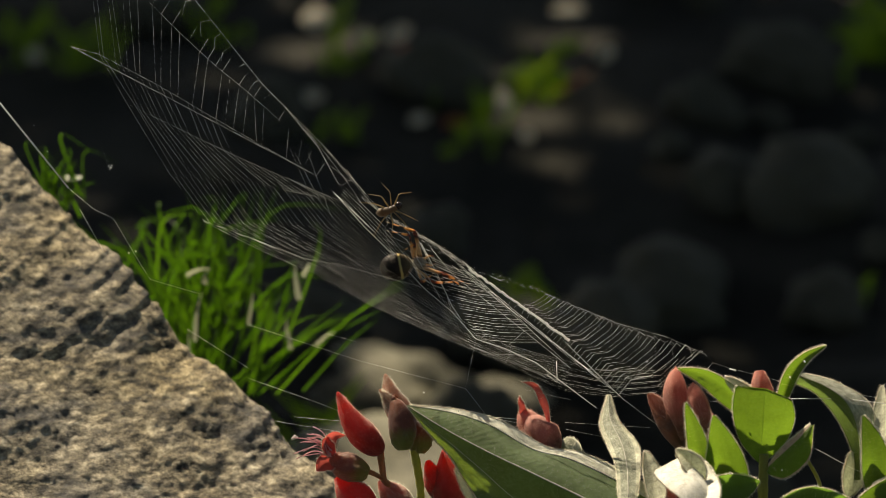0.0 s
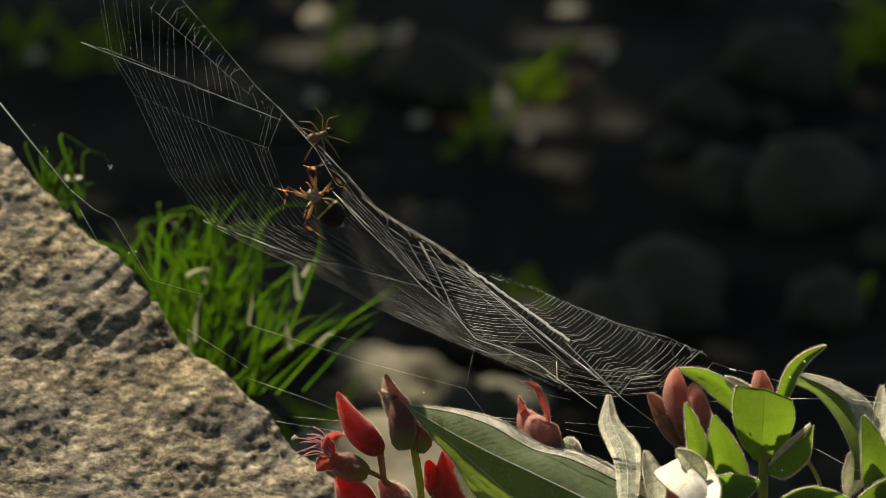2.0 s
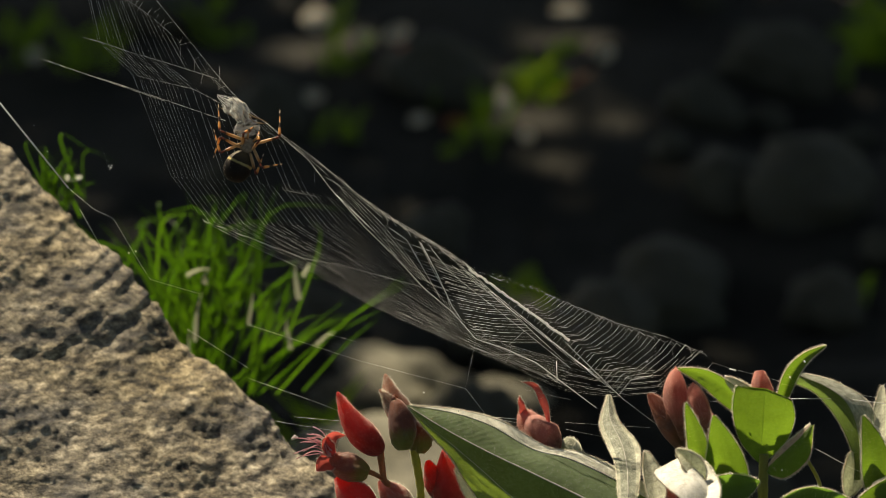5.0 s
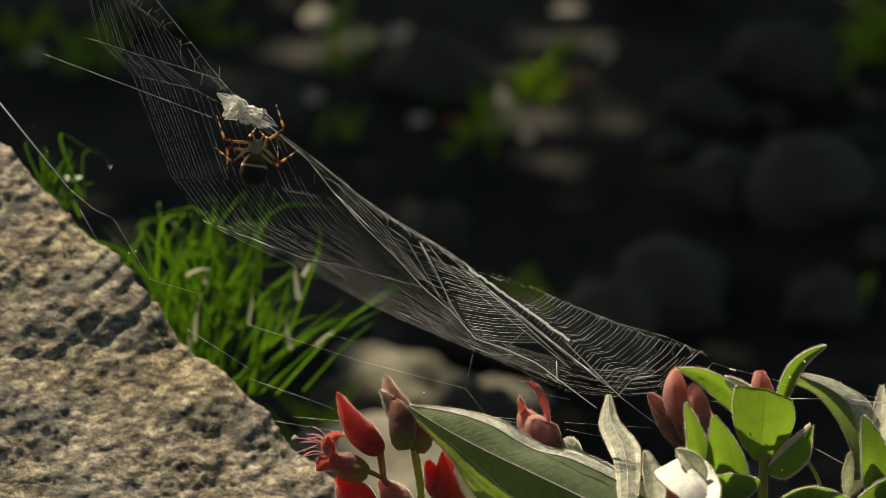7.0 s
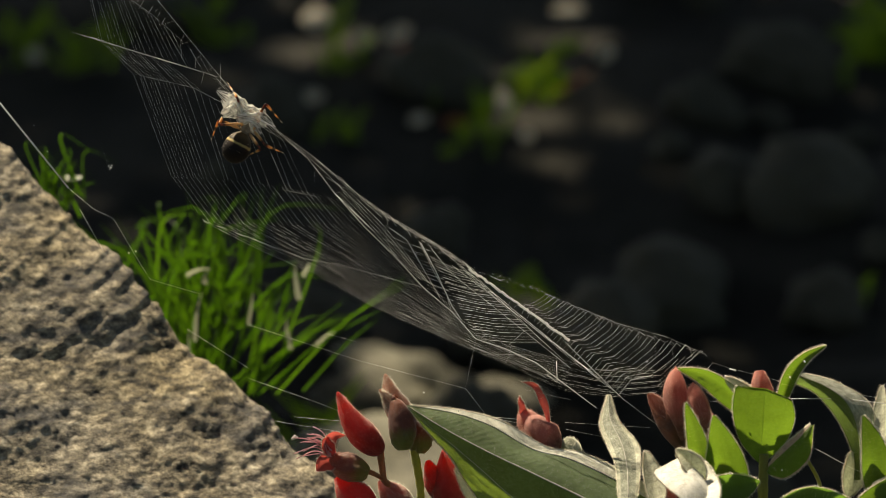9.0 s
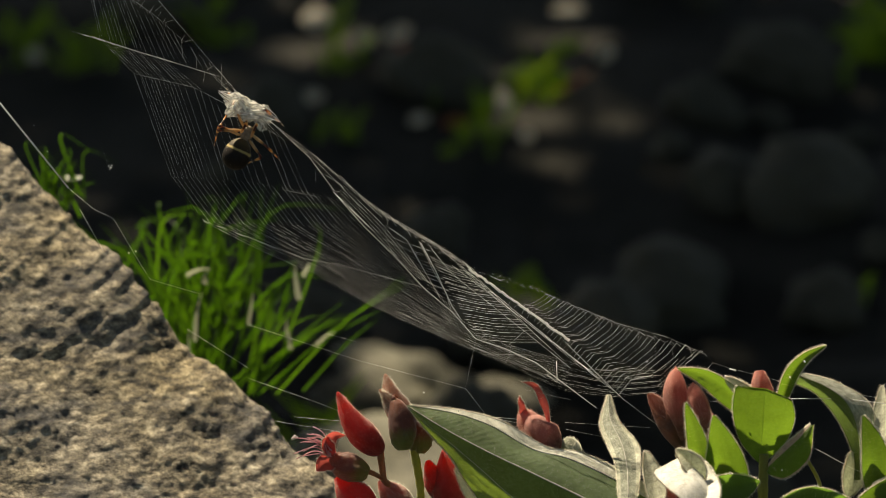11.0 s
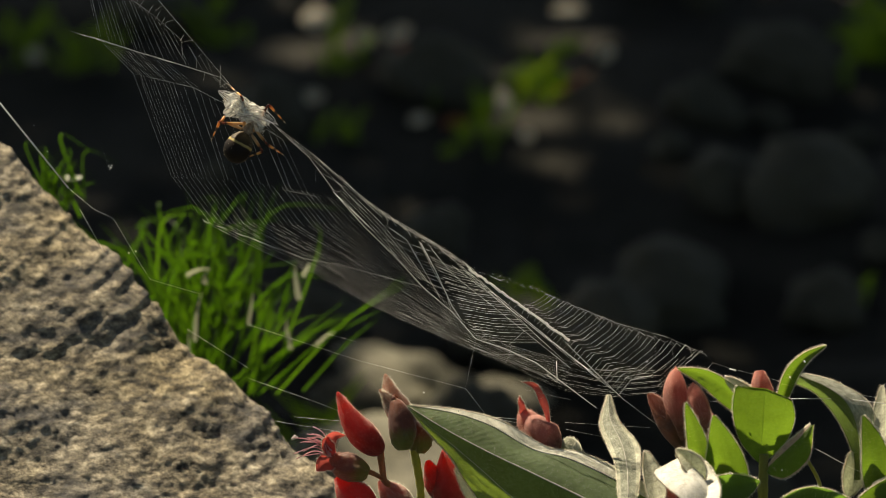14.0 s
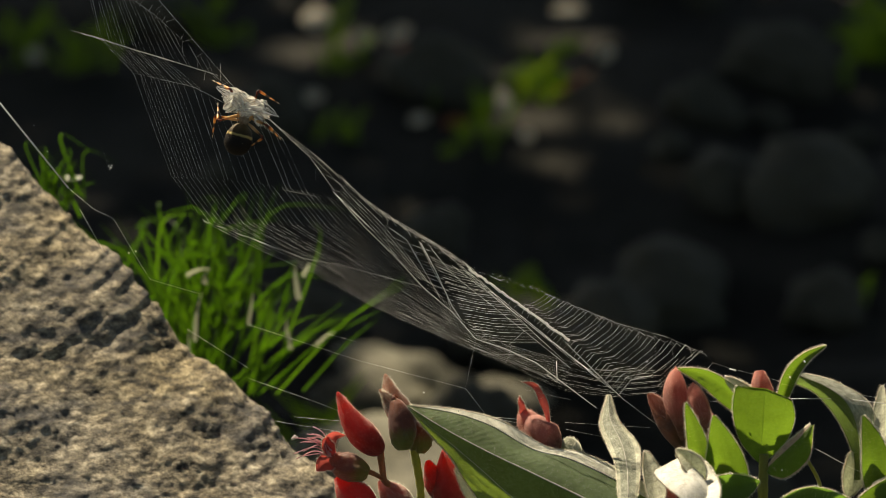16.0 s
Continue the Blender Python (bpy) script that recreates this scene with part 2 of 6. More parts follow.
BARK = plain("bark", [(0.3, (0.08, 0.06, 0.045)), (0.7, (0.17, 0.14, 0.11))], 14, 0.9, 0.8, 5, 0.004)
LEAF_BROAD = leafy("broad_leaf", (0.17, 0.25, 0.115), (0.24, 0.35, 0.04), 0.5, (0.17, 0.25, 0.115), 0.55, 0.9, False, 0.4)
LEAF_FRESH = leafy("fresh_leaf", (0.13, 0.21, 0.045), (0.20, 0.345, 0.026), 0.58, (0.2, 0.34, 0.06))
LEAF_SILKY = leafy("silky_leaf", (0.62, 0.62, 0.46), (0.58, 0.62, 0.36), 0.3, (0.5, 0.5, 0.4), 0.6, 0.7, False, 0.65)
LEAF_WHITE = leafy("white_leaf", (0.88, 0.86, 0.78), (0.92, 0.90, 0.76), 0.25, (0.7, 0.68, 0.58), 0.6, 0.7)
LEAF_DEEP = leafy("deep_leaf", (0.08, 0.15, 0.04), (0.20, 0.38, 0.04), 0.45, (0.10, 0.16, 0.05))
LEAF_BLUSH = leafy("blushing_leaf_rim", (0.66, 0.50, 0.42), (0.70, 0.48, 0.38), 0.4, (0.6, 0.5, 0.42), 0.6, 0.8, False, 0.6)
LEAF_OLIVE = leafy("olive_leaf", (0.15, 0.20, 0.07), (0.22, 0.33, 0.07), 0.5, (0.16, 0.2, 0.08))
LEAF_FELT = leafy("grey_felt", (0.42, 0.44, 0.34), (0.36, 0.42, 0.24), 0.35, (0.3, 0.32, 0.22), 0.7, 0.8, False, 0.85)
LEAF_RIM = leafy("silky_rim", (0.82, 0.82, 0.68), (0.8, 0.8, 0.6), 0.3, (0.82, 0.82, 0.68), 0.6, 0.8, False, 0.5)
HAIRS = fibre("pale_hairs", (0.92, 0.88, 0.76), 0.1, 0.45)
HAIRS_PINK = fibre("pink_hairs", (0.90, 0.55, 0.46), 0.1, 0.45)
BUD_RED = airy("red_bud", (0.36, 0.030, 0.022), (0.80, 0.05, 0.03), 0.42, 0.38, (0.45, 0.6, 0.45), (1.5, 1.3, 1.0))
BUD_PINK = airy("pink_bud", (0.40, 0.15, 0.115), (0.66, 0.22, 0.16), 0.35, 0.6, (0.4, 0.4, 0.35), (1.7, 2.2, 2.3))
BUD_TAN = airy("tan_bud", (0.40, 0.21, 0.14), (0.62, 0.30, 0.18), 0.4, 0.6, (0.5, 0.5, 0.45), (1.3, 1.3, 1.3))
BUD_BROWN = airy("brown_bud", (0.16, 0.055, 0.03), (0.42, 0.12, 0.05), 0.3, 0.36, (0.5, 0.7, 0.4), (1.6, 1.6, 1.5))
BUD_CUPPED = airy("green_footed_bud", (0.16, 0.055, 0.03), (0.42, 0.12, 0.05), 0.3, 0.36, (0.85, 3.6, 1.0), (1.8, 1.7, 1.5))
STEM = airy("green_stem", (0.30, 0.32, 0.09), (0.55, 0.56, 0.10), 0.45, 0.5)
STEM_RED = airy("red_stem", (0.50, 0.25, 0.11), (0.85, 0.42, 0.13), 0.45, 0.5)
PETAL = airy("red_petal", (0.42, 0.09, 0.075), (0.70, 0.12, 0.09), 0.4, 0.5)
STAMEN = airy("pink_stamen", (0.80, 0.52, 0.55), (0.9, 0.55, 0.58), 0.5)
SILK = fibre("silk", (0.98, 0.98, 0.94), 0.12, 0.4, 0.5)
BAND = fibre("band_silk", (0.98, 0.98, 0.95), 0.05, 0.4, 0.5)
SILK_SHEET = veil("silk_sheet", (0.95, 0.93, 0.84))

# ---- ground: one sheet to the horizon, with a bank behind the boulder ----
BANK = spot(330, 770, 1080)


def height(x, y):
    d = math.hypot((x - BANK.x) / 0.11, (y - BANK.y) / 0.13)
    h = BANK.z * math.exp(-d * d) if d < 4 else 0.0
    near = math.exp(-((x / 3) ** 2 + (y / 3) ** 2))
    return h + near * (0.02 * fbm(Vector((x * 5, y * 5, 1.0)), 4) + 0.006 * fbm(Vector((x * 30, y * 30, 3.0)), 2)) - 0.004


def build_ground():
    n = 150
    line = [math.copysign(abs(a) ** 2 * 1.2 + 900 * abs(a) ** 9, a) for a in np.linspace(-1, 1, 2 * n + 1)]
    rows = [[Vector((x, y + 0.6, height(x, y + 0.6))) for x in line] for y in line]
    tagged(part("ground", Shape().sheet(rows), SOIL), "soil with fine grit, darkened in colour for shade", "ground", kind="structure")


build_ground()


# ---- boulder ----
def build_boulder():
    """A weathered block: one cross-section swept along its slanting upper edge."""
    m, t, p, o = nodes("boulder_rock")
    big, mid, fine = grain(t, 22, 5), grain(t, 230, 8, 0.75), grain(t, 620, 6, 0.8)
    mp2, dabs, tc2 = t.nodes.new("ShaderNodeMapping"), t.nodes.new("ShaderNodeTexNoise"), t.nodes.new("ShaderNodeTexCoord")
    mp2.inputs["Rotation"].default_value, mp2.inputs["Scale"].default_value = (0, radians(28), 0), (150, 190, 400)
    dabs.inputs["Scale"].default_value, dabs.inputs["Detail"].default_value, dabs.inputs["Roughness"].default_value = 1.0, 5, 0.68
    t.links.new(tc2.outputs["Object"], mp2.inputs["Vector"])
    t.links.new(mp2.outputs[0], dabs.inputs["Vector"])
    mid = mixed(t, 0.72, mid, dabs.outputs["Fac"])
    c = ramp(t, mid, [(0.38, (0.025, 0.024, 0.023)), (0.45, (0.14, 0.125, 0.10)), (0.53, (0.35, 0.305, 0.225)), (0.62, (0.66, 0.59, 0.455))])
    c = mixed(t, ramp(t, big, [(0.35, (0, 0, 0)), (0.65, (1, 1, 1))]), c, mixed(t, 1.0, c, (0.80, 0.74, 0.58), "MULTIPLY"))
    tc, mp, ns_ = t.nodes.new("ShaderNodeTexCoord"), t.nodes.new("ShaderNodeMapping"), t.nodes.new("ShaderNodeTexNoise")
    mp.inputs["Rotation"].default_value, mp.inputs["Scale"].default_value = (0, radians(24), 0), (22, 22, 85)
    ns_.inputs["Scale"].default_value, ns_.inputs["Detail"].default_value, ns_.inputs["Roughness"].default_value = 1.0, 7, 0.62
    t.links.new(tc.outputs["Object"], mp.inputs["Vector"])
    t.links.new(mp.outputs[0], ns_.inputs["Vector"])
    c = mixed(t, ramp(t, ns_.outputs["Fac"], [(0.36, (0.75, 0.75, 0.75)), (0.52, (0.0, 0.0, 0.0))]), c, (0.11, 0.108, 0.105))
    c = mixed(t, 0.8, c, ramp(t, fine, [(0.32, (0.12, 0.12, 0.12)), (0.68, (0.88, 0.88, 0.88))]), "OVERLAY")
    t.links.new(c, p.inputs["Base Color"])
    p.inputs["Roughness"].default_value = 0.9
    bumped(t, p, mixed(t, 0.4, mid, fine), 1.0, 0.0017)
    back = spline([(-26, 96, 0), (-8, 112, 0), (0, 138, 0), (-10, 175, 0), (-70, 300, 0), (-500, 600, 0), (-1300, 800, 0)], 110)
    cross = [(q, 96 + (q + 26) * 0.6 + 25 * (math.exp(q / 200.0) - 1), 0) for q in np.linspace(-1700, -700, 50)]
    cross += [(q, 96 + (q + 26) * 0.6 + 25 * (math.exp(q / 200.0) - 1), 0) for q in np.linspace(-698, -27, 300)]
    cross += [tuple(q) for q in back]
    rows = []
    ns = 460
    for i in range(ns + 1):
        s = -330 + 2300 * i / ns if i > 0.78 * ns else -330 + (0.78 * 2300) * (i / (0.78 * ns))
        x0, y0 = s * 0.69 - 4, 252 + s * 0.715
        bow = 10 * math.sin((s - 40) / 260.0) + 7 * math.sin(s / 47.0 + 1) + 4 * math.sin(s / 21.0) + 9 * fbm(Vector((s / 30.0, 3.0, 0)), 4) + 12 * min(1.0, max(0.0, (s - 600) / 200)) - 14 * math.exp(-((s - 520) / 160.0) ** 2)
        row = []
        for q, far, _ in cross:
            g = q + bow * math.exp(-abs(q) / 250)
            e = spot(x0 + g * 0.72, y0 - g * 0.69, far + 500 - 0.3 * s)
            k = (e - MIDDLE) * 100
            a, b, c = k.x * 0.94 + k.z * 0.34, k.z * 0.94 - k.x * 0.34, k.y
            low = fbm(Vector((a * 0.20, b * 0.30, c * 0.3)), 2)
            streak = fbm(Vector((a * 0.8 + 4, b * 2.6, c * 1.6)), 5)
            rough = fbm(k * 1.8, 3)
            fine = fbm(k * 4.5, 3)
            n = (RIGHT * 0.32 + UP * 0.32 - BACK * 0.9)
            row.append(e + n * (low * 0.0022 + streak * 0.00055 + rough * 0.00028 + fine * 0.0002))
        rows.append(row)
    ob = part("boulder", Shape().sheet(rows), m)
    tagged(ob, "weathered grey-brown boulder with a rough pitted face", "rock")


build_boulder()


# sunlit places on the ground behind: x, y on the grid, radius and height in metres
GAPS = ((560, 35, 0.022, 0.015), (600, 60, -0.004, 0.015), (695, 62, 0.034, 0.015), (725, 95, 0.0, 0.015), (895, 185, 0.020, 0.015), (932, 240, 0.010, 0.015), (1006, 20, 0.016, 0.015), (1000, 78, 0.006, 0.015),
        (920, 128, 0.012, 0.015), (958, 138, 0.012, 0.015), (768, 135, -0.006, 0.015), (872, 250, -0.008, 0.015),
        (140, 75, -0.008, 0.015), (60, 95, -0.008, 0.015), (1558, 30, 0.002, 0.015), (932, 492, 0.010, 0.03), (1480, 520, -0.006, 0.015),
        (690, 640, 0.026, 0.036), (760, 610, 0.004, 0.036), (860, 680, 0.014, 0.02), (745, 850, 0.05, 0.07), (735, 785, 0.03, 0.05))


# ---- stones, litter and weeds on the ground behind ----
def stone_shape(r, flat, seed, n=14):
    s = Shape()
    rows = []
    for i in range(n + 1):
        a = math.pi * i / n
        row = []
        for k in range(2 * n):
            b = math.pi * k / n
            d = Vector((math.sin(a) * math.cos(b), math.sin(a) * math.sin(b), math.cos(a)))
            f = 1 + 0.34 * fbm(d * 1.1 + Vector((seed, 0, 0)), 4) - 0.30 * max(0.0, d.dot(Vector((math.cos(seed), math.sin(seed * 2), 0.4)).normalized()) - 0.45) - 0.30 * max(0.0, d.dot(Vector((-math.sin(seed), math.cos(seed), 0.7)).normalized()) - 0.4)
            row.append(Vector((d.x * f * r, d.y * f * r, d.z * f * r * flat)))
        rows.append(row)
    return s.sheet(rows, closed=True)


def build_stones():
    rng = random.Random(4)
    # x, y on the grid, radius in metres, pale
    marked = ((1190, 470, 0.050, 0), (1255, 170, 0.034, 0), (1440, 330, 0.05, 0),
              (718, 652, 0.046, 1), (850, 730, 0.036, 0), (1460, 520, 0.03, 0), (1300, 320, 0.035, 0), (790, 110, 0.05, 0),
              (900, 560, 0.04, 0), (1380, 90, 0.05, 0), (1060, 560, 0.045, 0), (560, 560, 0.035, 0), (480, 180, 0.04, 0),
              (640, 700, 0.030, 0), (745, 830, 0.085, 1), (876, 672, 0.034, 1))
    shapes = [stone_shape(1.0, 0.68, 3.1 * i) for i in range(6)]
    meshes = {}
    placed = []
    for x, y, r, pale in marked:
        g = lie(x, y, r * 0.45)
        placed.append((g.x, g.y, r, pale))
    for _ in range(130):
        x, y, r = rng.uniform(-0.75, 0.75), rng.uniform(0.5, 2.3), rng.uniform(0.012, 0.045)
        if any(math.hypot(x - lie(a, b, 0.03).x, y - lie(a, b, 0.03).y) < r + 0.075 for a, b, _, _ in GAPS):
            continue
        if all(math.hypot(x - a, y - b) > 0.8 * (r + c) for a, b, c, _ in placed):
            placed.append((x, y, r, 0))
    for x, y, r, pale in placed:
        k = rng.randrange(6)
        if (k, pale) not in meshes:
            meshes[k, pale] = shapes[k].mesh("stone", STONE_PALE if pale else STONE_DARK)
        ob = new("stone", meshes[k, pale])
        ob.location = (x, y, height(x, y) + r * 0.35)
        ob.scale = (r, r * rng.uniform(0.75, 1), r * (0.6 if pale else rng.uniform(0.8, 1.1)))
        ob.rotation_euler = (rng.uniform(-0.2, 0.2), rng.uniform(-0.2, 0.2), rng.uniform(0, 6.28))
        tagged(ob, "pale sunlit stone lying on dark soil" if pale else "dark grey rounded stone lying on soil", "stone", "stones on the soil")


build_stones()


def blade(shape, base, tip, lift, width, n=8):
    mid = base.lerp(tip, 0.5) + Vector((lift * 1.5 * 0.4 * math.sin(base.x * 9000 + tip.z * 5000), 0, lift))
    pts = spline([base, mid, tip], n)
    t0 = (tip - base)
    side = t0.cross(Vector((0, 1, 0.3)))
    side = side.normalized() if side.length > 1e-6 else RIGHT
    rows = []
    for i, p in enumerate(pts):
        w = width * (1 - (i / n) ** 2) + width * 0.05
        c = BACK * (0.25 * w)
        rows.append([p - side * w - c, p + c, p + side * w - c])
    shape.sheet(rows)


def build_grass_tuft():
    rng = random.Random(8)
    base = spot(385, 730, 1080)
    tuft = thing("grass_tuft", base, "bright green backlit tuft of fine grass behind the boulder", "grass")

    def one(b, e, lift, w, name="grass_blade", mat=GRASS):
        sh = Shape()
        blade(sh, b, e, lift, w, 7)
        part(name, sh, mat, tuft)
    # upright stems of the middle, then blades that arch out of it
    for i in range(62):
        a = max(-1.6, min(1.6, rng.gauss(0.05, 0.7)))
        bx, by = 372 + rng.gauss(0, 48), 690 + rng.uniform(-60, 30)
        reach = rng.uniform(120, 330)
        tx, ty = bx + a * 0.6 * reach - 18, by - reach + abs(a) * reach * 0.22
        f = rng.uniform(1120, 1480)
        one(spot(bx, by, f), spot(tx, ty, f + rng.uniform(-45, 45)), rng.uniform(0.001, 0.024), rng.uniform(0.0005, 0.0011))
    for i in range(18):
        bx, by = 300 + rng.gauss(0, 45), 520 + rng.uniform(-60, 60)
        reach = rng.uniform(70, 190)
        a = max(-1.4, min(1.4, rng.gauss(0, 0.8)))
        f = rng.uniform(1150, 1450)
        one(spot(bx, by, f), spot(bx + a * reach, by - reach * 0.9, f), rng.uniform(0.002, 0.024), rng.uniform(0.0004, 0.0009))
    for i in range(24):
        bx, by = 390 + rng.gauss(0, 45), 520 + rng.uniform(-40, 60)
        reach = rng.uniform(50, 150)
        a = rng.gauss(0.2, 0.9)
        f = rng.uniform(1080, 1300)
        one(spot(bx, by, f), spot(bx + a * reach, by - reach * 0.7, f), rng.uniform(0.006, 0.026), rng.uniform(0.0006, 0.0013))
    for i in range(14):
        bx = rng.uniform(300, 480)
        one(spot(bx, 500 + rng.uniform(-30, 30), 1200), spot(bx + rng.gauss(10, 26), rng.uniform(310, 390), 1230), rng.uniform(0.0, 0.010), rng.uniform(0.0004, 0.0008))
    for i in range(22):
        bx, by = 105 + rng.gauss(0, 38), 360 + rng.uniform(-20, 30)
        reach = rng.uniform(50, 120)
        a = rng.gauss(0, 0.8)
        one(spot(bx, by, 1050), spot(bx + a * reach, by - reach * 0.8, 1050), rng.uniform(0.004, 0.018), rng.uniform(0.0004, 0.0009))
    for i in range(12):
        bx, by = 430 + rng.gauss(0, 40), 690 + rng.uniform(-30, 25)
        reach = rng.uniform(90, 240)
        one(spot(bx, by, 1080), spot(bx + reach, by - reach * rng.uniform(0.5, 1.0), 1080), rng.uniform(0.002, 0.014), rng.uniform(0.0004, 0.0008))
    for x, y, l, d, w in ((530, 500, 62, -8, 1.3), (536, 478, 24, 14, 1.0), (515, 592, 54, -8, 1.1), (558, 600, 26, 34, 0.9), (345, 560, 90, 12, 0.9), (330, 482, 12, 44, 1.0), (362, 492, 22, 6, 1.2), (340, 640, 110, -6, 1.1), (440, 545, 60, 8, 0.7)):
        one(spot(x, y + l / 2, 1060), spot(x + d, y - l / 2, 1060), 0.001, 0.001 * w, "dry_blade", STRAW)
    curl = Shape()
    rows = []
    for i in range(9):
        a = math.pi * i / 8
        rows.append([spot(125 + math.cos(a) * 13 + k, 313 + math.sin(a) * 8 - 3 * abs(k) / 8, 1050 - 14 * math.sin(a)) for k in (-8, -4, 0, 4, 8)])
    part("dry_curl", curl.sheet(rows), STRAW, tuft, "pale curled dry blade")


build_grass_tuft()

def build_litter():
    """Single leaves in the sunlit spots of the ground behind: dry ones lying loose, and green ones of low weeds."""
    rng = random.Random(12)
    # x, y on the grid, length and half width there, slant, kind
    for x, y, l, w, a, kind in ((559, 30, 52, 22, 12, "dry"), (646, 67, 34, 16, 40, "dry"), (703, 57, 52, 15, 20, "dry"), (722, 94, 40, 17, -50, "red"), (1006, 17, 60, 11, 4, "dry"), (895, 184, 66, 14, 105, "dry"),
                                (932, 240, 26, 13, 60, "dry"), (60, 95, 30, 15, 60, "dry"), (552, 168, 44, 14, 5, "dry"), (742, 209, 40, 12, 12, "dry"), (1480, 520, 22, 12, 20, "dry"), (1013, 146, 90, 6, 35, "red"), (804, 215, 44, 12, 10, "red"), (1073, 94, 36, 12, 40, "dry"),
                                (593, 58, 84, 10, 95, "green"), (610, 12, 60, 12, 70, "green"), (768, 135, 70, 9, 8, "green"), (1000, 78, 70, 14, 14, "green"), (919, 128, 60, 14, 12, "green"), (957, 140, 62, 14, 60, "green"), (808, 130, 60, 12, 4, "green"),
                                (843, 172, 70, 9, 98, "green"), (872, 250, 64, 9, 85, "green"), (141, 74, 74, 9, 55, "green"), (14, 48, 50, 11, 70, "green"), (70, 50, 50, 9, 20, "green"), (384, 8, 60, 14, 40, "green"), (1556, 20, 90, 18, 120, "green"),
                                (1566, 60, 70, 14, 80, "green"), (1528, 6, 70, 12, 40, "green"), (1498, 128, 60, 12, 90, "green"), (932, 492, 60, 18, 60, "green"), (950, 500, 50, 14, 140, "green"), (797, 262, 44, 12, 20, "green"), (1480, 500, 44, 9, 80, "green")):
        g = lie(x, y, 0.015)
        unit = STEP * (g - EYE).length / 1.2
        lean = (UP * 0.8 + BACK * rng.uniform(0.15, 0.4)).normalized()
        along_leaf = (RIGHT * math.cos(radians(a)) + lean * math.sin(radians(a))).normalized()
        across = along_leaf.cross(RIGHT * 0.15 - BACK * 0.7 + UP * 0.35).normalized()
        face = along_leaf.cross(across)
        rows = []
        for i in range(11):
            f = i / 10
            hw = w * unit * math.sin(math.pi * min(1, f * 0.94 + 0.03)) ** 0.8
            c = g + along_leaf * (f - 0.5) * l * unit
            rows.append([c + across * hw * k + face * (0.3 * hw * k * k + 0.25 * l * unit * (f - 0.5) ** 2) for k in (-1, -0.5, 0, 0.5, 1)])
        ob = part("weed_leaf" if kind == "green" else "dry_leaf", Shape().sheet(rows), {"dry": LITTER, "red": LITTER_RED, "green": WEED}[kind])
        tagged(ob, {"dry": "pale curled dry leaf on the soil", "red": "reddish-brown fallen leaf on the soil", "green": "green weed leaf among stones"}[kind], "leaf", "leaves on the ground")


build_litter()


def build_weeds():
    rng = random.Random(5)
    for x, y, r, n in ((600, 70, 0.03, 7), (950, 130, 0.04, 9), (860, 220, 0.03, 6), (960, 500, 0.03, 6), (140, 70, 0.05, 9), (40, 60, 0.05, 8),
                       (1555, 60, 0.06, 12), (800, 135, 0.03, 5), (610, 210, 0.03, 5), (1490, 500, 0.03, 4), (585, 770, 0.05, 14), (380, 20, 0.04, 6)):
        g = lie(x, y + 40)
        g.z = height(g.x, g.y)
        weed = thing("weed", g, "low green weed with narrow leaves on the soil", "plant", "weeds on the soil")
        for _ in range(n):
            sh = Shape()
            a = rng.uniform(0, 6.28)
            l = r * rng.uniform(0.6, 1.3)
            b = g + Vector((rng.gauss(0, 0.01), rng.gauss(0, 0.01), 0))
            blade(sh, b, b + Vector((math.cos(a) * l * 0.6, math.sin(a) * l * 0.4, l * rng.uniform(0.4, 1))), 0.006, rng.uniform(0.002, 0.0045))
            part("weed_leaf", sh, WEED, weed)


build_weeds()


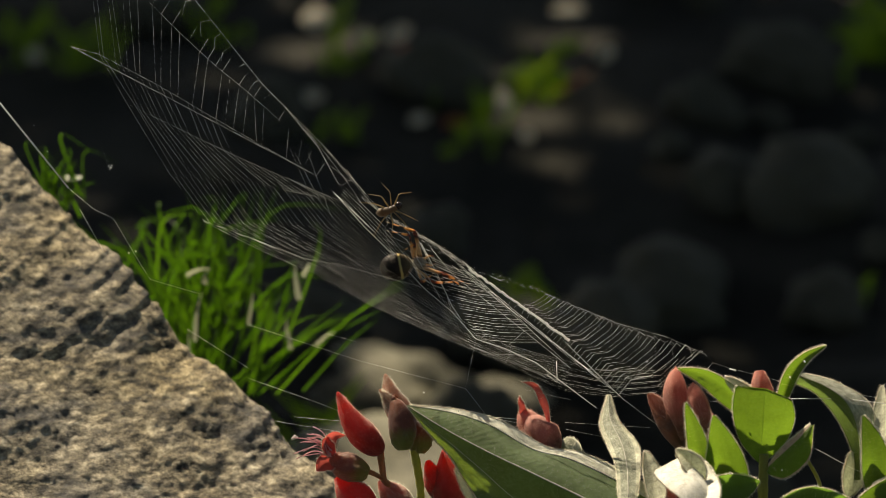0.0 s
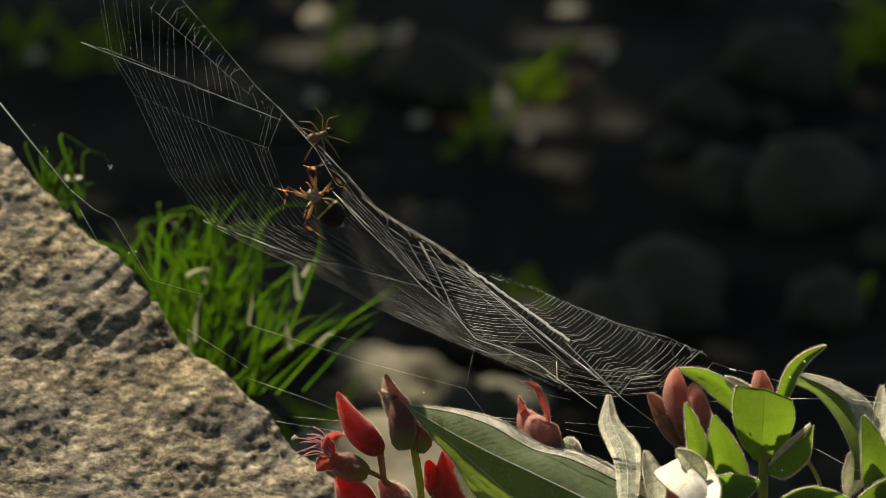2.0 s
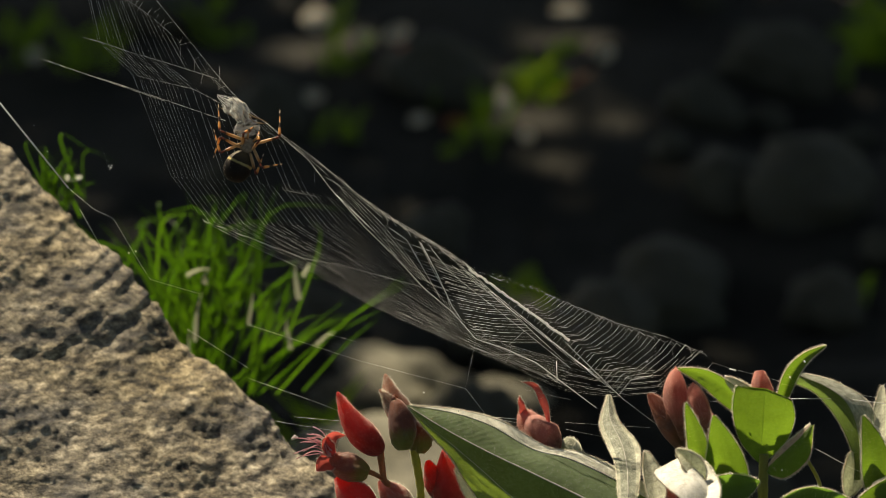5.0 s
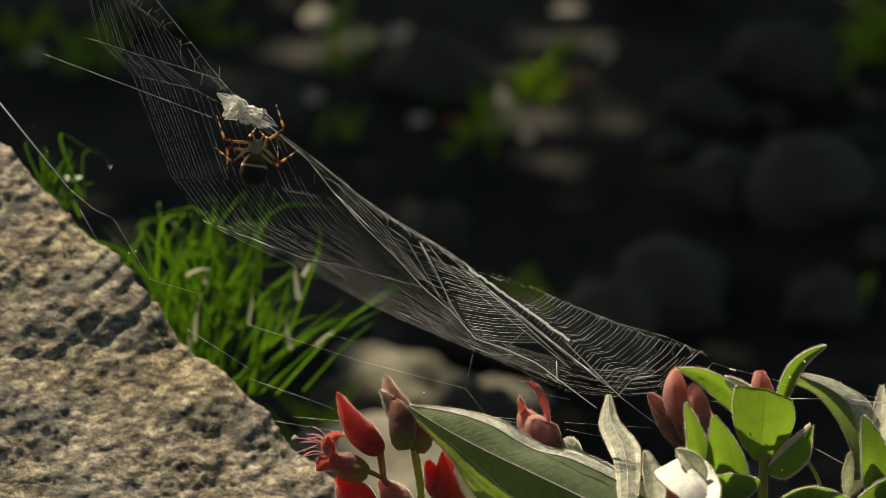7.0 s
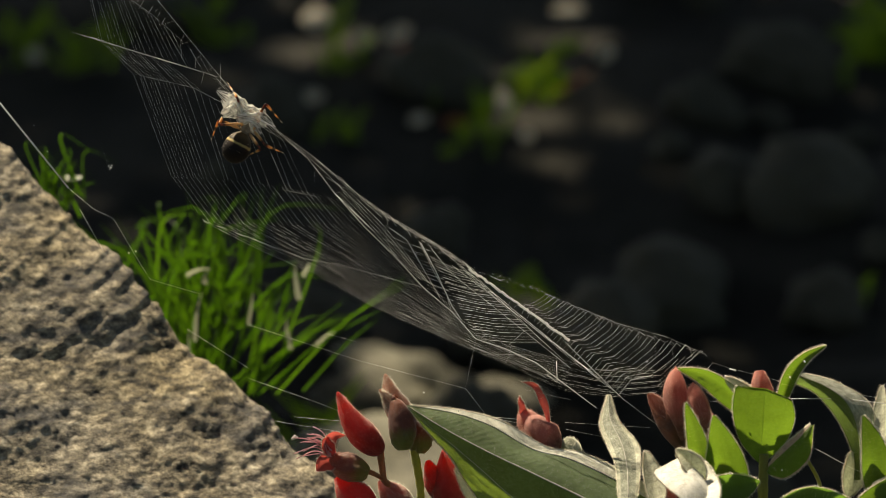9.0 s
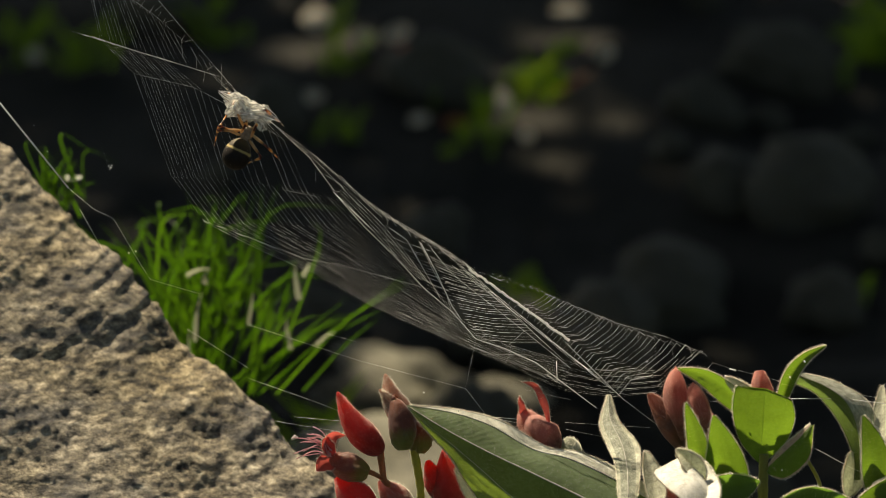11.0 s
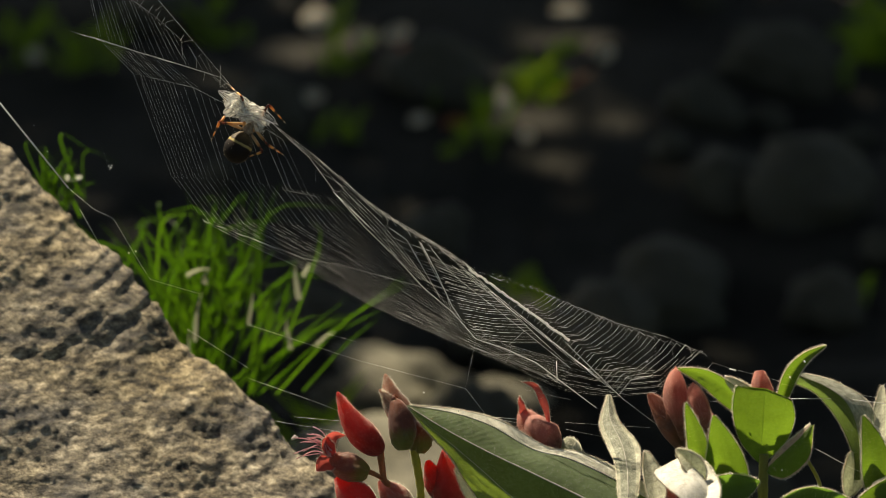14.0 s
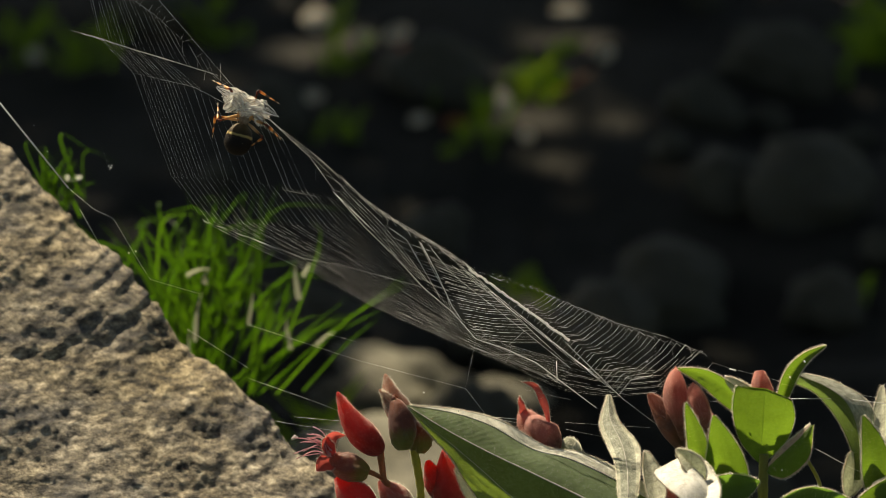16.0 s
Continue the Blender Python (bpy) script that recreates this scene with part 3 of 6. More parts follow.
# ---- tree whose crown shades the ground behind ----
def build_tree():
    rng = random.Random(2)
    foot = Vector((-2.4, 3.4, 0))
    tree = thing("tree", foot, "broad-leaved tree shading the stony ground", "tree")
    top = Vector((-1.7, 2.6, 3.4))
    sh = Shape().tube(spline([foot, foot + Vector((-0.05, -0.1, 1.2)), top], 14), [0.16 - 0.008 * i for i in range(15)], 9)
    part("trunk", sh, BARK, tree)
    for i in range(9):
        a = i * 2.4
        b = top.lerp(foot, 0.1 + 0.06 * i)
        e = b + Vector((math.cos(a) * 1.3, math.sin(a) * 1.3, 0.35 + 0.1 * (i % 3)))
        part("limb", Shape().tube(spline([b, b.lerp(e, 0.5) + Vector((0, 0, 0.12)), e], 8), [0.05 - 0.005 * k for k in range(9)], 6), BARK, tree)
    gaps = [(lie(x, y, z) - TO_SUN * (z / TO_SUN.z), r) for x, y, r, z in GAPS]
    crown = Shape()
    count = 0
    while count < 34000:
        land = Vector((rng.uniform(-2.4, 2.4), rng.uniform(0.3, 3.6), 0))
        out = math.hypot(land.x / 2.3, (land.y - 1.75) / 1.75) + 0.15 * fbm(Vector((land.x * 1.5, land.y * 1.5, 2)), 3)
        edge = 0.36 + 0.06 * fbm(Vector((land.x * 3, 0, 0)), 3)
        if out > 1 or land.y < edge + 0.05:
            count += 1
            continue
        p = land + TO_SUN * (3.2 + rng.uniform(-1.0, 1.0) * math.sqrt(max(0.05, 1 - out)))
        l, w = rng.uniform(0.06, 0.09), rng.uniform(0.024, 0.034)
        a = Vector((rng.gauss(0, 1), rng.gauss(0, 1), rng.gauss(0, 0.5))).normalized()
        n = (TO_SUN + Vector((rng.gauss(0, 0.5), rng.gauss(0, 0.5), rng.gauss(0, 0.5)))).normalized()
        s = n.cross(a).normalized()
        feet = [q - TO_SUN * (q.z / TO_SUN.z) for q in (p, p + a * l * 0.45, p + a * l * 0.9)]
        count += 1
        if any(math.hypot(q.x - g.x, q.y - g.y) < r + 0.016 for g, r in gaps for q in feet):
            continue
        crown.sheet([[p - s * w * 0.2, p + s * w * 0.2], [p + a * l * 0.4 - s * w, p + a * l * 0.4 + s * w], [p + a * l - s * w * 0.1, p + a * l + s * w * 0.1]])
    part("crown", crown, CANOPY, tree, kind="stuff")


build_tree()


def build_sky_block():
    """Unseen taller trees round about, added to block skylight but for the sun's way to the web."""
    rng = random.Random(7)
    for fx, fy in ((4.5, 5.5), (-5.0, 0.0), (4.5, -3.0), (-2.0, -5.0), (0.5, 7.5)):
        foot = Vector((fx, fy, 0))
        tree = thing("tree", foot, "unseen tall broad-leaved tree added to block skylight", "tree", "trees round about")
        top = foot + Vector((rng.uniform(-0.3, 0.3), rng.uniform(-0.3, 0.3), 4.2))
        part("trunk", Shape().tube(spline([foot, foot.lerp(top, 0.5) + Vector((0.1, 0.05, 0)), top], 12), [0.2 - 0.012 * i for i in range(13)], 9), BARK, tree)
        for i in range(8):
            a = i * 2.4
            b = foot.lerp(top, 0.6 + 0.05 * i)
            e = b + Vector((math.cos(a) * 2, math.sin(a) * 2, 0.6))
            part("limb", Shape().tube(spline([b, b.lerp(e, 0.5) + Vector((0, 0, 0.15)), e], 8), [0.06 - 0.006 * k for k in range(9)], 6), BARK, tree)
        crown = Shape()
        for _ in range(5200):
            r, g = 3.6 * math.sqrt(rng.random()), rng.uniform(0, 6.28)
            p = top + Vector((math.cos(g) * r, math.sin(g) * r, rng.uniform(-1.2, 1.6) * (1 - r / 6)))
            land = p - TO_SUN * (p.z / TO_SUN.z)
            if abs(land.x) < 0.9 and -1.0 < land.y < 2.2:
                continue
            a = Vector((rng.gauss(0, 1), rng.gauss(0, 1), rng.gauss(0, 0.4))).normalized()
            s = a.cross(Vector((rng.gauss(0, 0.5), rng.gauss(0, 0.5), 1))).normalized()
            crown.sheet([[p - s * 0.01, p + s * 0.01], [p + a * 0.09 - s * 0.07, p + a * 0.09 + s * 0.07], [p + a * 0.22 - s * 0.006, p + a * 0.22 + s * 0.006]])
        part("crown", crown, CANOPY, tree, kind="stuff")


build_sky_block()


# ---- flowering shrub ----
shrub = thing("glory_bush", (0.07, 0.03, height(0.07, 0.03)), "flowering shrub with silky leaves and hairy red buds", "shrub")


def leaf(mid, half, material, roll=0.0, fold=0.25, shape=0.9, hairy=1.0, label="", n=30, m=8, wave=0.0, lip=0.0, blunt=False, skew=1.0):
    """A leaf along its midrib (base first), half its width in steps, rolled round the midrib by degrees."""
    pts = spline([spot(*q) for q in mid], n)
    rows, edges, rng = [], ([], []), random.Random(int(abs(mid[0][0]) * 7 + half))
    for i, p in enumerate(pts):
        t = (pts[min(i + 1, n)] - pts[max(i - 1, 0)]).normalized()
        face = (-BACK - t * (-BACK).dot(t)).normalized()
        face = Matrix.Rotation(radians(roll), 3, t) @ face
        side = t.cross(face).normalized()
        lip_side = 1 if side.dot(UP) > 0 else -1
        f = i / n
        w = half * STEP * (math.sin(math.pi * f ** shape) ** 0.75 * (1 - 0.25 * f) * 1.12 + 0.02)
        if blunt:
            w = half * STEP * ((1 - (1 - f) ** 2) ** 0.75 * (1 - min(1, f) ** 5) ** 0.55 + 0.01)
        row = []
        for j in range(-m, m + 1):
            k = j / m * (skew if j * lip_side > 0 else 1.0)
            ripple = wave * STEP * math.sin(f * 17 + k * 2) * k * k
            rib = -0.02 * w * abs(math.sin(k * math.pi * 2.0)) ** 0.5 + (0.04 * w * math.sin(math.pi * min(1.0, abs(k) * 1.25)) * math.sin(math.pi * f) if lip else 0.0)
            turned = lip * max(0.0, abs(j / m) - 0.74) if k * lip_side > 0 else 0.0
            row.append(p + side * (w * k * (1 - 0.2 * min(1, turned))) + face * (w * (fold if not (lip and k * lip_side > 0) else -0.25) * abs(k) ** 1.3 + rib + ripple - w * turned * 1.9))
        rows.append(row)
        edges[0].append(row[0])
        edges[1].append(row[-1])
    sheet = Shape().sheet(rows)
    if lip:
        sheet.slot = [1 if (q % (2 * m)) >= 2 * m - max(2, m // 5) else 0 for q in range(len(sheet.f))]
    ob = part("leaf", sheet, [material, LEAF_SILKY], shrub, label)
    if lip:
        for name, j, r in (("midrib", m, 1.2),):
            part(name, Shape().tube([rows[i][j] - BACK * r * 0.5 * STEP for i in range(2, n)], [r * (1.1 - 0.9 * i / n) * STEP for i in range(2, n)], 6), LEAF_WHITE, ob, "pale raised rib")
    fuzz = Shape()
    for e, s in ((edges[0], -1), (edges[1], 1)):
        for i in range(n):
            for _ in range(int(30 * hairy)):
                q = e[i].lerp(e[i + 1], rng.random())
                out = (e[i] - rows[i][m])
                out = out.normalized() if out.length > 1e-6 else UP
                d = (out + Vector((rng.gauss(0, 0.5), rng.gauss(0, 0.5), rng.gauss(0, 0.5)))).normalized()
                fuzz.hair(q, q + d * rng.uniform(1.5, 7.0) * STEP, 0.19 * STEP)
    if hairy > 0:
        for _ in range(int(hairy * n * 30)):
            i, j = rng.randrange(1, n), rng.randrange(1, 2 * m)
            q = rows[i][j]
            nn = (rows[i + 1][j] - rows[i - 1][j]).cross(rows[i][j + 1] - rows[i][j - 1])
            if nn.length > 0:
                nn.normalize()
                d = (nn * rng.choice((-1, 1)) + Vector((rng.gauss(0, 0.6), rng.gauss(0, 0.6), rng.gauss(0, 0.6)))).normalized()
                fuzz.hair(q, q + d * rng.uniform(1, 3.2) * STEP, 0.08 * STEP)
    if fuzz.v:
        part("hairs", fuzz, HAIRS, ob, kind="stuff")
    return ob


def leaf3(mid, one, two, material, rim_material=None, rims=(9, 9), hairy=1.0, label="", n=44, m=12, quilt=0.0, veins=(), puff=0.0):
    """A leaf by its midrib and its two margins, base first; quilt: relief between ladder veins, in steps;
    veins: places of raised lengthwise veins, -1 to 1 from margin one to margin two; puff: how far the halves bulge."""
    a, b, c = (spline([spot(*q) for q in line], n) for line in (mid, one, two))
    rng = random.Random(int(mid[0][0] * 3 + mid[-1][1]))
    rows = []
    for i in range(n + 1):
        f = i / n
        row = []
        for j in range(-m, m + 1):
            k = j / m
            p = a[i].lerp(c[i] if k > 0 else b[i], abs(k))
            bulge = (puff if k > 0 else puff * 0.2) * math.sin(math.pi * abs(k)) * math.sin(math.pi * min(1, f * 1.05))
            ladder = quilt * abs(math.sin((f * 23 - abs(k) * 3.2 + 0.4 * fbm(Vector((f * 9, k * 3, mid[0][0])), 2)) * math.pi)) * min(1, 4 * (1 - abs(k))) * min(1, 6 * abs(k) + 0.15)
            row.append(p - BACK * (bulge + ladder + 0.5 * fbm(Vector((f * 7, k * 2.5, mid[0][1])), 2)) * STEP)
        rows.append(row)
    sheet = Shape().sheet(rows)
    if rim_material:
        sheet.slot = [1 if (q % (2 * m) - m + 0.5) / m > rims[1] or -(q % (2 * m) - m + 0.5) / m > rims[0] else 0 for q in range(len(sheet.f))]
    ob = part("leaf", sheet, [material, rim_material or material], shrub, label)
    for k, r in veins:
        j = m + k * m
        j0 = min(int(j), 2 * m - 1)
        line = [rows[i][j0].lerp(rows[i][j0 + 1], j - j0) - BACK * r * 0.3 * STEP for i in range(1, n)]
        part("vein", Shape().tube(line, [r * (1.1 - 0.85 * i / n) * STEP for i in range(1, n)], 6), LEAF_WHITE, ob, "pale raised vein")
    fuzz = Shape()
    for j, s in ((0, 1), (2 * m, -1)):
        for i in range(1, n):
            out = (rows[i][j] - rows[i][j + s * 2])
            out = out.normalized() if out.length > 1e-7 else UP
            for _ in range(int(22 * hairy)):
                q = rows[i][j].lerp(rows[i + 1][j], rng.random())
                d = (out + Vector((rng.gauss(0, 0.55), rng.gauss(0, 0.55), rng.gauss(0, 0.55)))).normalized()
                fuzz.hair(q, q + d * rng.uniform(1.2, 6.0) * STEP, 0.17 * STEP)
    for _ in range(int(hairy * n * 34)):
        i, j = rng.randrange(1, n), rng.randrange(1, 2 * m)
        q = rows[i][j].lerp(rows[i + 1][j + 1], rng.random())
        nn = (rows[i + 1][j] - rows[i - 1][j]).cross(rows[i][j + 1] - rows[i][j - 1])
        if nn.length > 0:
            nn.normalize()
            d = (nn * rng.choice((-1, 1)) + Vector((rng.gauss(0, 0.7), rng.gauss(0, 0.7), rng.gauss(0, 0.7)))).normalized()
            fuzz.hair(q, q + d * rng.uniform(1, 3.4) * STEP, 0.08 * STEP)
    if hairy > 0:
        part("hairs", fuzz, HAIRS, ob, kind="stuff")
    return ob


def bud(base, tip, r, body, cup=None, split=0.45, hairy=1.0, bend=0.0, hairs=None, label="", beak=0.25, belly=1.0, flaps=0):
    """A flower bud: a plump ribbed body that ends in a beak, a lobed cup round its foot, and hairs."""
    a, b = spot(*base), spot(*tip)
    axis = b - a
    side = axis.cross(BACK).normalized()
    pts = spline([a, a.lerp(b, 0.5) + side * bend * STEP, b], 22)
    rng = random.Random(int(base[0] * 3 + tip[1]))
    rows, norms, nk = [], [], 36
    for i, p in enumerate(pts):
        f = i / 22
        t = (pts[min(i + 1, 22)] - pts[max(i - 1, 0)]).normalized()
        u = t.cross(BACK).normalized()
        v = t.cross(u)
        w = r * STEP * (math.sin(math.pi * min(1, f ** belly * (1 - beak * 0.35) + 0.04)) ** (0.75 if beak else 0.5) * (1 - (0.5 if beak else 0.22) * max(0, f - 0.35)) + 0.02)
        row, nr = [], []
        for k in range(nk):
            g = 2 * math.pi * k / nk
            d = u * math.cos(g) + v * math.sin(g)
            seam = (g / (2 * math.pi) * 3 + f * 1.1 + base[0] * 0.13) % 1
            ridge = 1 + 0.05 * math.sin(5 * g + f * 2.6) + 0.07 * fbm(Vector((math.cos(g) * 1.6, math.sin(g) * 1.6 + f * 5, base[0])), 3) + 0.14 * (seam - 0.5) * min(1, 4 * f)
            row.append(p + d * w * ridge)
            nr.append(d)
        rows.append(row)
        norms.append(nr)
    ob = part("flower_bud", Shape().sheet(rows, closed=True), body, shrub, label)
    if cup:
        lobes = []
        last = int(22 * min(0.95, split + 0.18))
        for i in range(last + 1):
            row = []
            for k in range(nk):
                g = 2 * math.pi * k / nk
                reach = split + 0.16 * abs(math.sin(2.5 * g)) ** 0.7
                f = min(i / 22, reach)
                c = min(int(f * 22), 21)
                q = rows[c][k].lerp(rows[c + 1][k], f * 22 - c)
                row.append(q + norms[i][k] * r * STEP * (0.07 if i / 22 < reach else 0.005))
            lobes.append(row)
        part("calyx", Shape().sheet(lobes, closed=True), cup, ob)
    for q in range(flaps):
        g = 2 * math.pi * (q + 0.3) / flaps
        t = (pts[22] - pts[20]).normalized()
        u = t.cross(BACK).normalized()
        d = u * math.cos(g) + t.cross(u) * math.sin(g)
        w = t.cross(d)
        flap = [pts[19] + d * r * 0.24 * STEP, pts[21] + d * r * 0.24 * STEP, pts[22] + t * r * 0.10 * STEP + d * r * 0.08 * STEP]
        flap = spline(flap, 8)
        part("sepal_tip", Shape().sheet([[p + w * r * 0.26 * (1 - (i / 8) ** 2) * k * STEP - d * abs(k) * 0.1 * r * STEP for k in (-1, -0.5, 0, 0.5, 1)] for i, p in enumerate(flap)]), body, ob)
    fuzz = Shape()
    for _ in range(int(4200 * hairy)):
        i, k = rng.randrange(1, 22), rng.randrange(nk)
        u = rng.random()
        q = rows[i - 1][k].lerp(rows[i - 1][k - 1], u).lerp(rows[i][k].lerp(rows[i][k - 1], u), rng.random())
        d = (norms[i][k] + (b - a).normalized() * 0.7 + Vector((rng.gauss(0, 0.35), rng.gauss(0, 0.35), rng.gauss(0, 0.35)))).normalized()
        fuzz.hair(q, q + d * rng.uniform(1.5, 5.5) * STEP, 0.07 * STEP)
    if hairy > 0:
        part("hairs", fuzz, hairs or HAIRS, ob, kind="stuff")
    return ob


def stem(points, r0, r1, material, label=""):
    pts = spline([spot(*q) for q in points], 24)
    sh = Shape().tube(pts, [(r0 + (r1 - r0) * i / 24) * STEP * (1 + 0.08 * math.sin(i * 1.9)) for i in range(25)], 8)
    ob = part("stem", sh, material, shrub, label)
    rng = random.Random(int(points[0][0]))
    fuzz = Shape()
    for _ in range(420):
        i = rng.randrange(24)
        q = pts[i].lerp(pts[i + 1], rng.random())
        d = Vector((rng.gauss(0, 1), rng.gauss(0, 1), rng.gauss(0, 1))).normalized()
        fuzz.hair(q, q + d * (r0 + rng.uniform(1, 4)) * STEP, 0.1 * STEP)
    part("hairs", fuzz, HAIRS, ob, kind="stuff")


def build_shrub():
    # the woody foot and the branches that carry the shoots
    foot = shrub.location
    fork = spot(1150, 1500, 30)
    part("main_stem", Shape().tube(spline([foot, foot.lerp(fork, 0.5) + Vector((0.006, 0, 0)), fork], 12), [0.006 - 0.0001 * i for i in range(13)], 9), BARK, shrub)
    for q in ((700, 960, 20), (745, 960, 30), (800, 980, 40), (985, 940, 60), (1180, 1000, -60), (1352, 960, -20), (1545, 980, 20), (1215, 960, 40), (1110, 960, 20)):
        e = spot(*q)
        part("branch", Shape().tube(spline([fork, fork.lerp(e, 0.5) + UP * 0.004 - RIGHT * 0.004 * (1 if q[0] > 1150 else -1), e], 12), [0.0026 - 0.0001 * i for i in range(13)], 7), STEM, shrub)
    # stems of the buds
    stem([(700, 960, 20), (697, 880, 20), (679, 848, 20)], 8, 6, STEM_RED)
    stem([(679, 848, 20), (676, 825, 20), (672, 795, 20)], 5.5, 6.5, STEM_RED)
    stem([(679, 848, 20), (664, 840, 18), (645, 832, 15)], 4, 5, STEM_RED)
    stem([(745, 960, 30), (744, 870, 30), (733, 797, 30)], 6, 8, STEM)
    stem([(800, 980, 40), (800, 930, 40), (795, 885, 40)], 6, 7, STEM)
    stem([(985, 940, 60), (975, 860, 60), (965, 800, 60)], 6, 7, STEM)
    stem([(1215, 960, 40), (1212, 870, 40), (1208, 795, 40)], 6, 7, STEM)
    stem([(1352, 960, -20), (1350, 880, -20), (1352, 805, -20)], 11, 8, STEM)
    stem([(1460, 900, 10), (1448, 850, 10), (1425, 808, 10)], 4, 3, STEM)
    # buds
    bud((676, 803, 20), (598, 696, 20), 25, BUD_RED, None, 0.4, 0.9, 9, HAIRS_PINK, "crimson hairy flower bud", 0.2, 0.72, 3)
    bud((730, 760, 14), (682, 664, 18), 23, BUD_TAN, None, 0.4, 1.0, 7, HAIRS, "brown velvety flower bud", 0.2, 0.8, 3)
    bud((700, 735, 6), (672, 690, 4), 13, BUD_TAN, None, 0.4, 0.9, -5, HAIRS, "withered woolly sepal", 0.1, 0.8, 2)
    bud((714, 797, -8), (697, 700, -6), 24, BUD_CUPPED, None, 0.12, 0.2, -5, HAIRS_PINK, "brown and green flower bud", 0.0, 0.85, 2)
    bud((742, 803, 34), (726, 722, 40), 25, BUD_CUPPED, None, 0.4, 0.5, -8, HAIRS, "green-cupped reddish flower bud", 0.0)
    bud((652, 838, 10), (580, 806, 8), 25, BUD_CUPPED, None, 0.14, 0.5, 4, HAIRS_PINK, "opening flower bud with a green cup", 0.0)
    bud((668, 905, 22), (596, 845, 18), 31, BUD_RED, None, 0.4, 1.0, 6, HAIRS, "dark red hairy flower bud")
    bud((735, 905, 25), (672, 850, 30), 26, BUD_PINK, None, 0.4, 1.0, 5, HAIRS, "pink hairy flower bud")
    bud((792, 915, 40), (788, 796, 40), 31, BUD_RED, None, 0.4, 0.8, -6, HAIRS_PINK, "crimson hairy flower bud", 0.25, 0.85, 3)
    bud((775, 885, 45), (757, 815, 45), 20, BUD_RED, None, 0.4, 0.5, -3, HAIRS_PINK, "crimson hairy flower bud")
    bud((985, 800, 55), (935, 732, 55), 33, BUD_PINK, None, 0.4, 0.9, 6, HAIRS_PINK, "dull pink hairy flower bud", 0.0)
    bud((960, 800, 65), (920, 722, 65), 24, BUD_PINK, None, 0.4, 0.9, -4, HAIRS_PINK, "dull pink hairy flower bud", 0.0)
    bud((1018, 815, 50), (1003, 773, 50), 18, LEAF_FELT, None, 0.4, 0.9, 0, HAIRS, "small green hairy bud", 0.0)
    bud((1208, 795, 30), (1148, 697, 30), 24, BUD_BROWN, BUD_BROWN, 0.5, 0.5, -8, HAIRS_PINK, "orange-red flower bud with a brown cup")
    bud((1212, 778, 20), (1196, 648, 20), 24, BUD_PINK, None, 0.4, 2.2, 8, HAIRS_PINK, "dusty pink velvety flower bud", 0.0)
    bud((1236, 780, 10), (1226, 676, 10), 22, BUD_PINK, None, 0.4, 2.2, -4, HAIRS_PINK, "dusty pink velvety flower bud", 0.0)
    bud((1255, 810, 25), (1240, 712, 25), 20, BUD_PINK, None, 0.4, 1.0, -6, HAIRS_PINK, "dusty pink velvety flower bud")
    bud((1352, 728, 20), (1344, 656, 20), 21, BUD_PINK, None, 0.4, 1.0, 0, HAIRS_PINK, "dusty pink velvety flower bud", 0.5, 0.6)
    bud((1215, 900, 5), (1180, 845, 5), 24, BUD_PINK, None, 0.4, 1.2, 0, HAIRS_PINK, "dusty pink velvety flower bud", 0.0)
    # red petals that stick out of the buds
    for mid, half in ((((972, 752, 45), (962, 715, 48), (946, 684, 48), (922, 676, 40)), 6.5), (((930, 745, 58), (924, 725, 58), (918, 700, 58)), 7),
                      (((592, 812, 5), (580, 790, 0), (590, 772, 0), (612, 770, -2)), 12), (((596, 815, 5), (575, 822, 0), (560, 835, -5)), 16), (((588, 808, 0), (578, 785, -8), (580, 772, -10)), 11)):
        leaf(mid, half, PETAL, 15, 0.5, 0.8, 0.3, "crimson crumpled petal", 14, 5, 2).name = "petal"
    rng = random.Random(9)
    for i in range(13):
        a = radians(152 + 62 * (i / 12 - 0.5) + rng.uniform(-6, 6))
        l = rng.uniform(48, 74)
        b = (586 + rng.uniform(-6, 4), 803 + rng.uniform(-6, 6), rng.uniform(-8, 8))
        e = (b[0] + math.cos(a) * l, b[1] - math.sin(a) * l * 0.8, b[2] + rng.uniform(-12, 12))
        pts = spline([spot(*b), spot((b[0] + e[0]) / 2 + 3, (b[1] + e[1]) / 2 - rng.uniform(4, 14), b[2]), spot(*e)], 10)
        sh = Shape().tube(pts, [1.5 * STEP - 0.07 * STEP * k for k in range(11)], 5)
        part("stamen", sh, STAMEN, shrub)
    part("anther", Shape().tube([spot(516, 778, 0), spot(522, 773, 0), spot(527, 775, 0)], [2 * STEP, 4 * STEP, 2 * STEP], 7), LEAF_WHITE, shrub, "cream anther")
    # leaves
    leaf3(((1230, 985, -70), (1080, 905, -62), (960, 846, -55), (880, 808, -48), (810, 772, -40), (760, 743, -30), (720, 718, -16)),
          ((1160, 1060, 10), (1000, 1010, -4), (890, 940, -2), (830, 860, -14), (795, 806, -14), (760, 768, -16), (722, 722, -16)),
          ((1270, 950, -10), (1140, 856, 8), (1035, 804, 18), (965, 790, 14), (890, 747, 12), (815, 726, 0), (724, 717, -16)),
          LEAF_BROAD, LEAF_RIM, (9, 0.78), 3.0, "broad grey-green leaf with ladder veins and a silky pale rim", 120, 30, 0.55, ((0.0, 1.7), (0.74, 2.0), (-0.5, 0.6)), 10)
    leaf(((905, 930, -5), (850, 880, 0), (806, 828, 8)), 20, LEAF_SILKY, -30, 0.4, 0.9, 1.0, "narrow grey-green folded leaf")
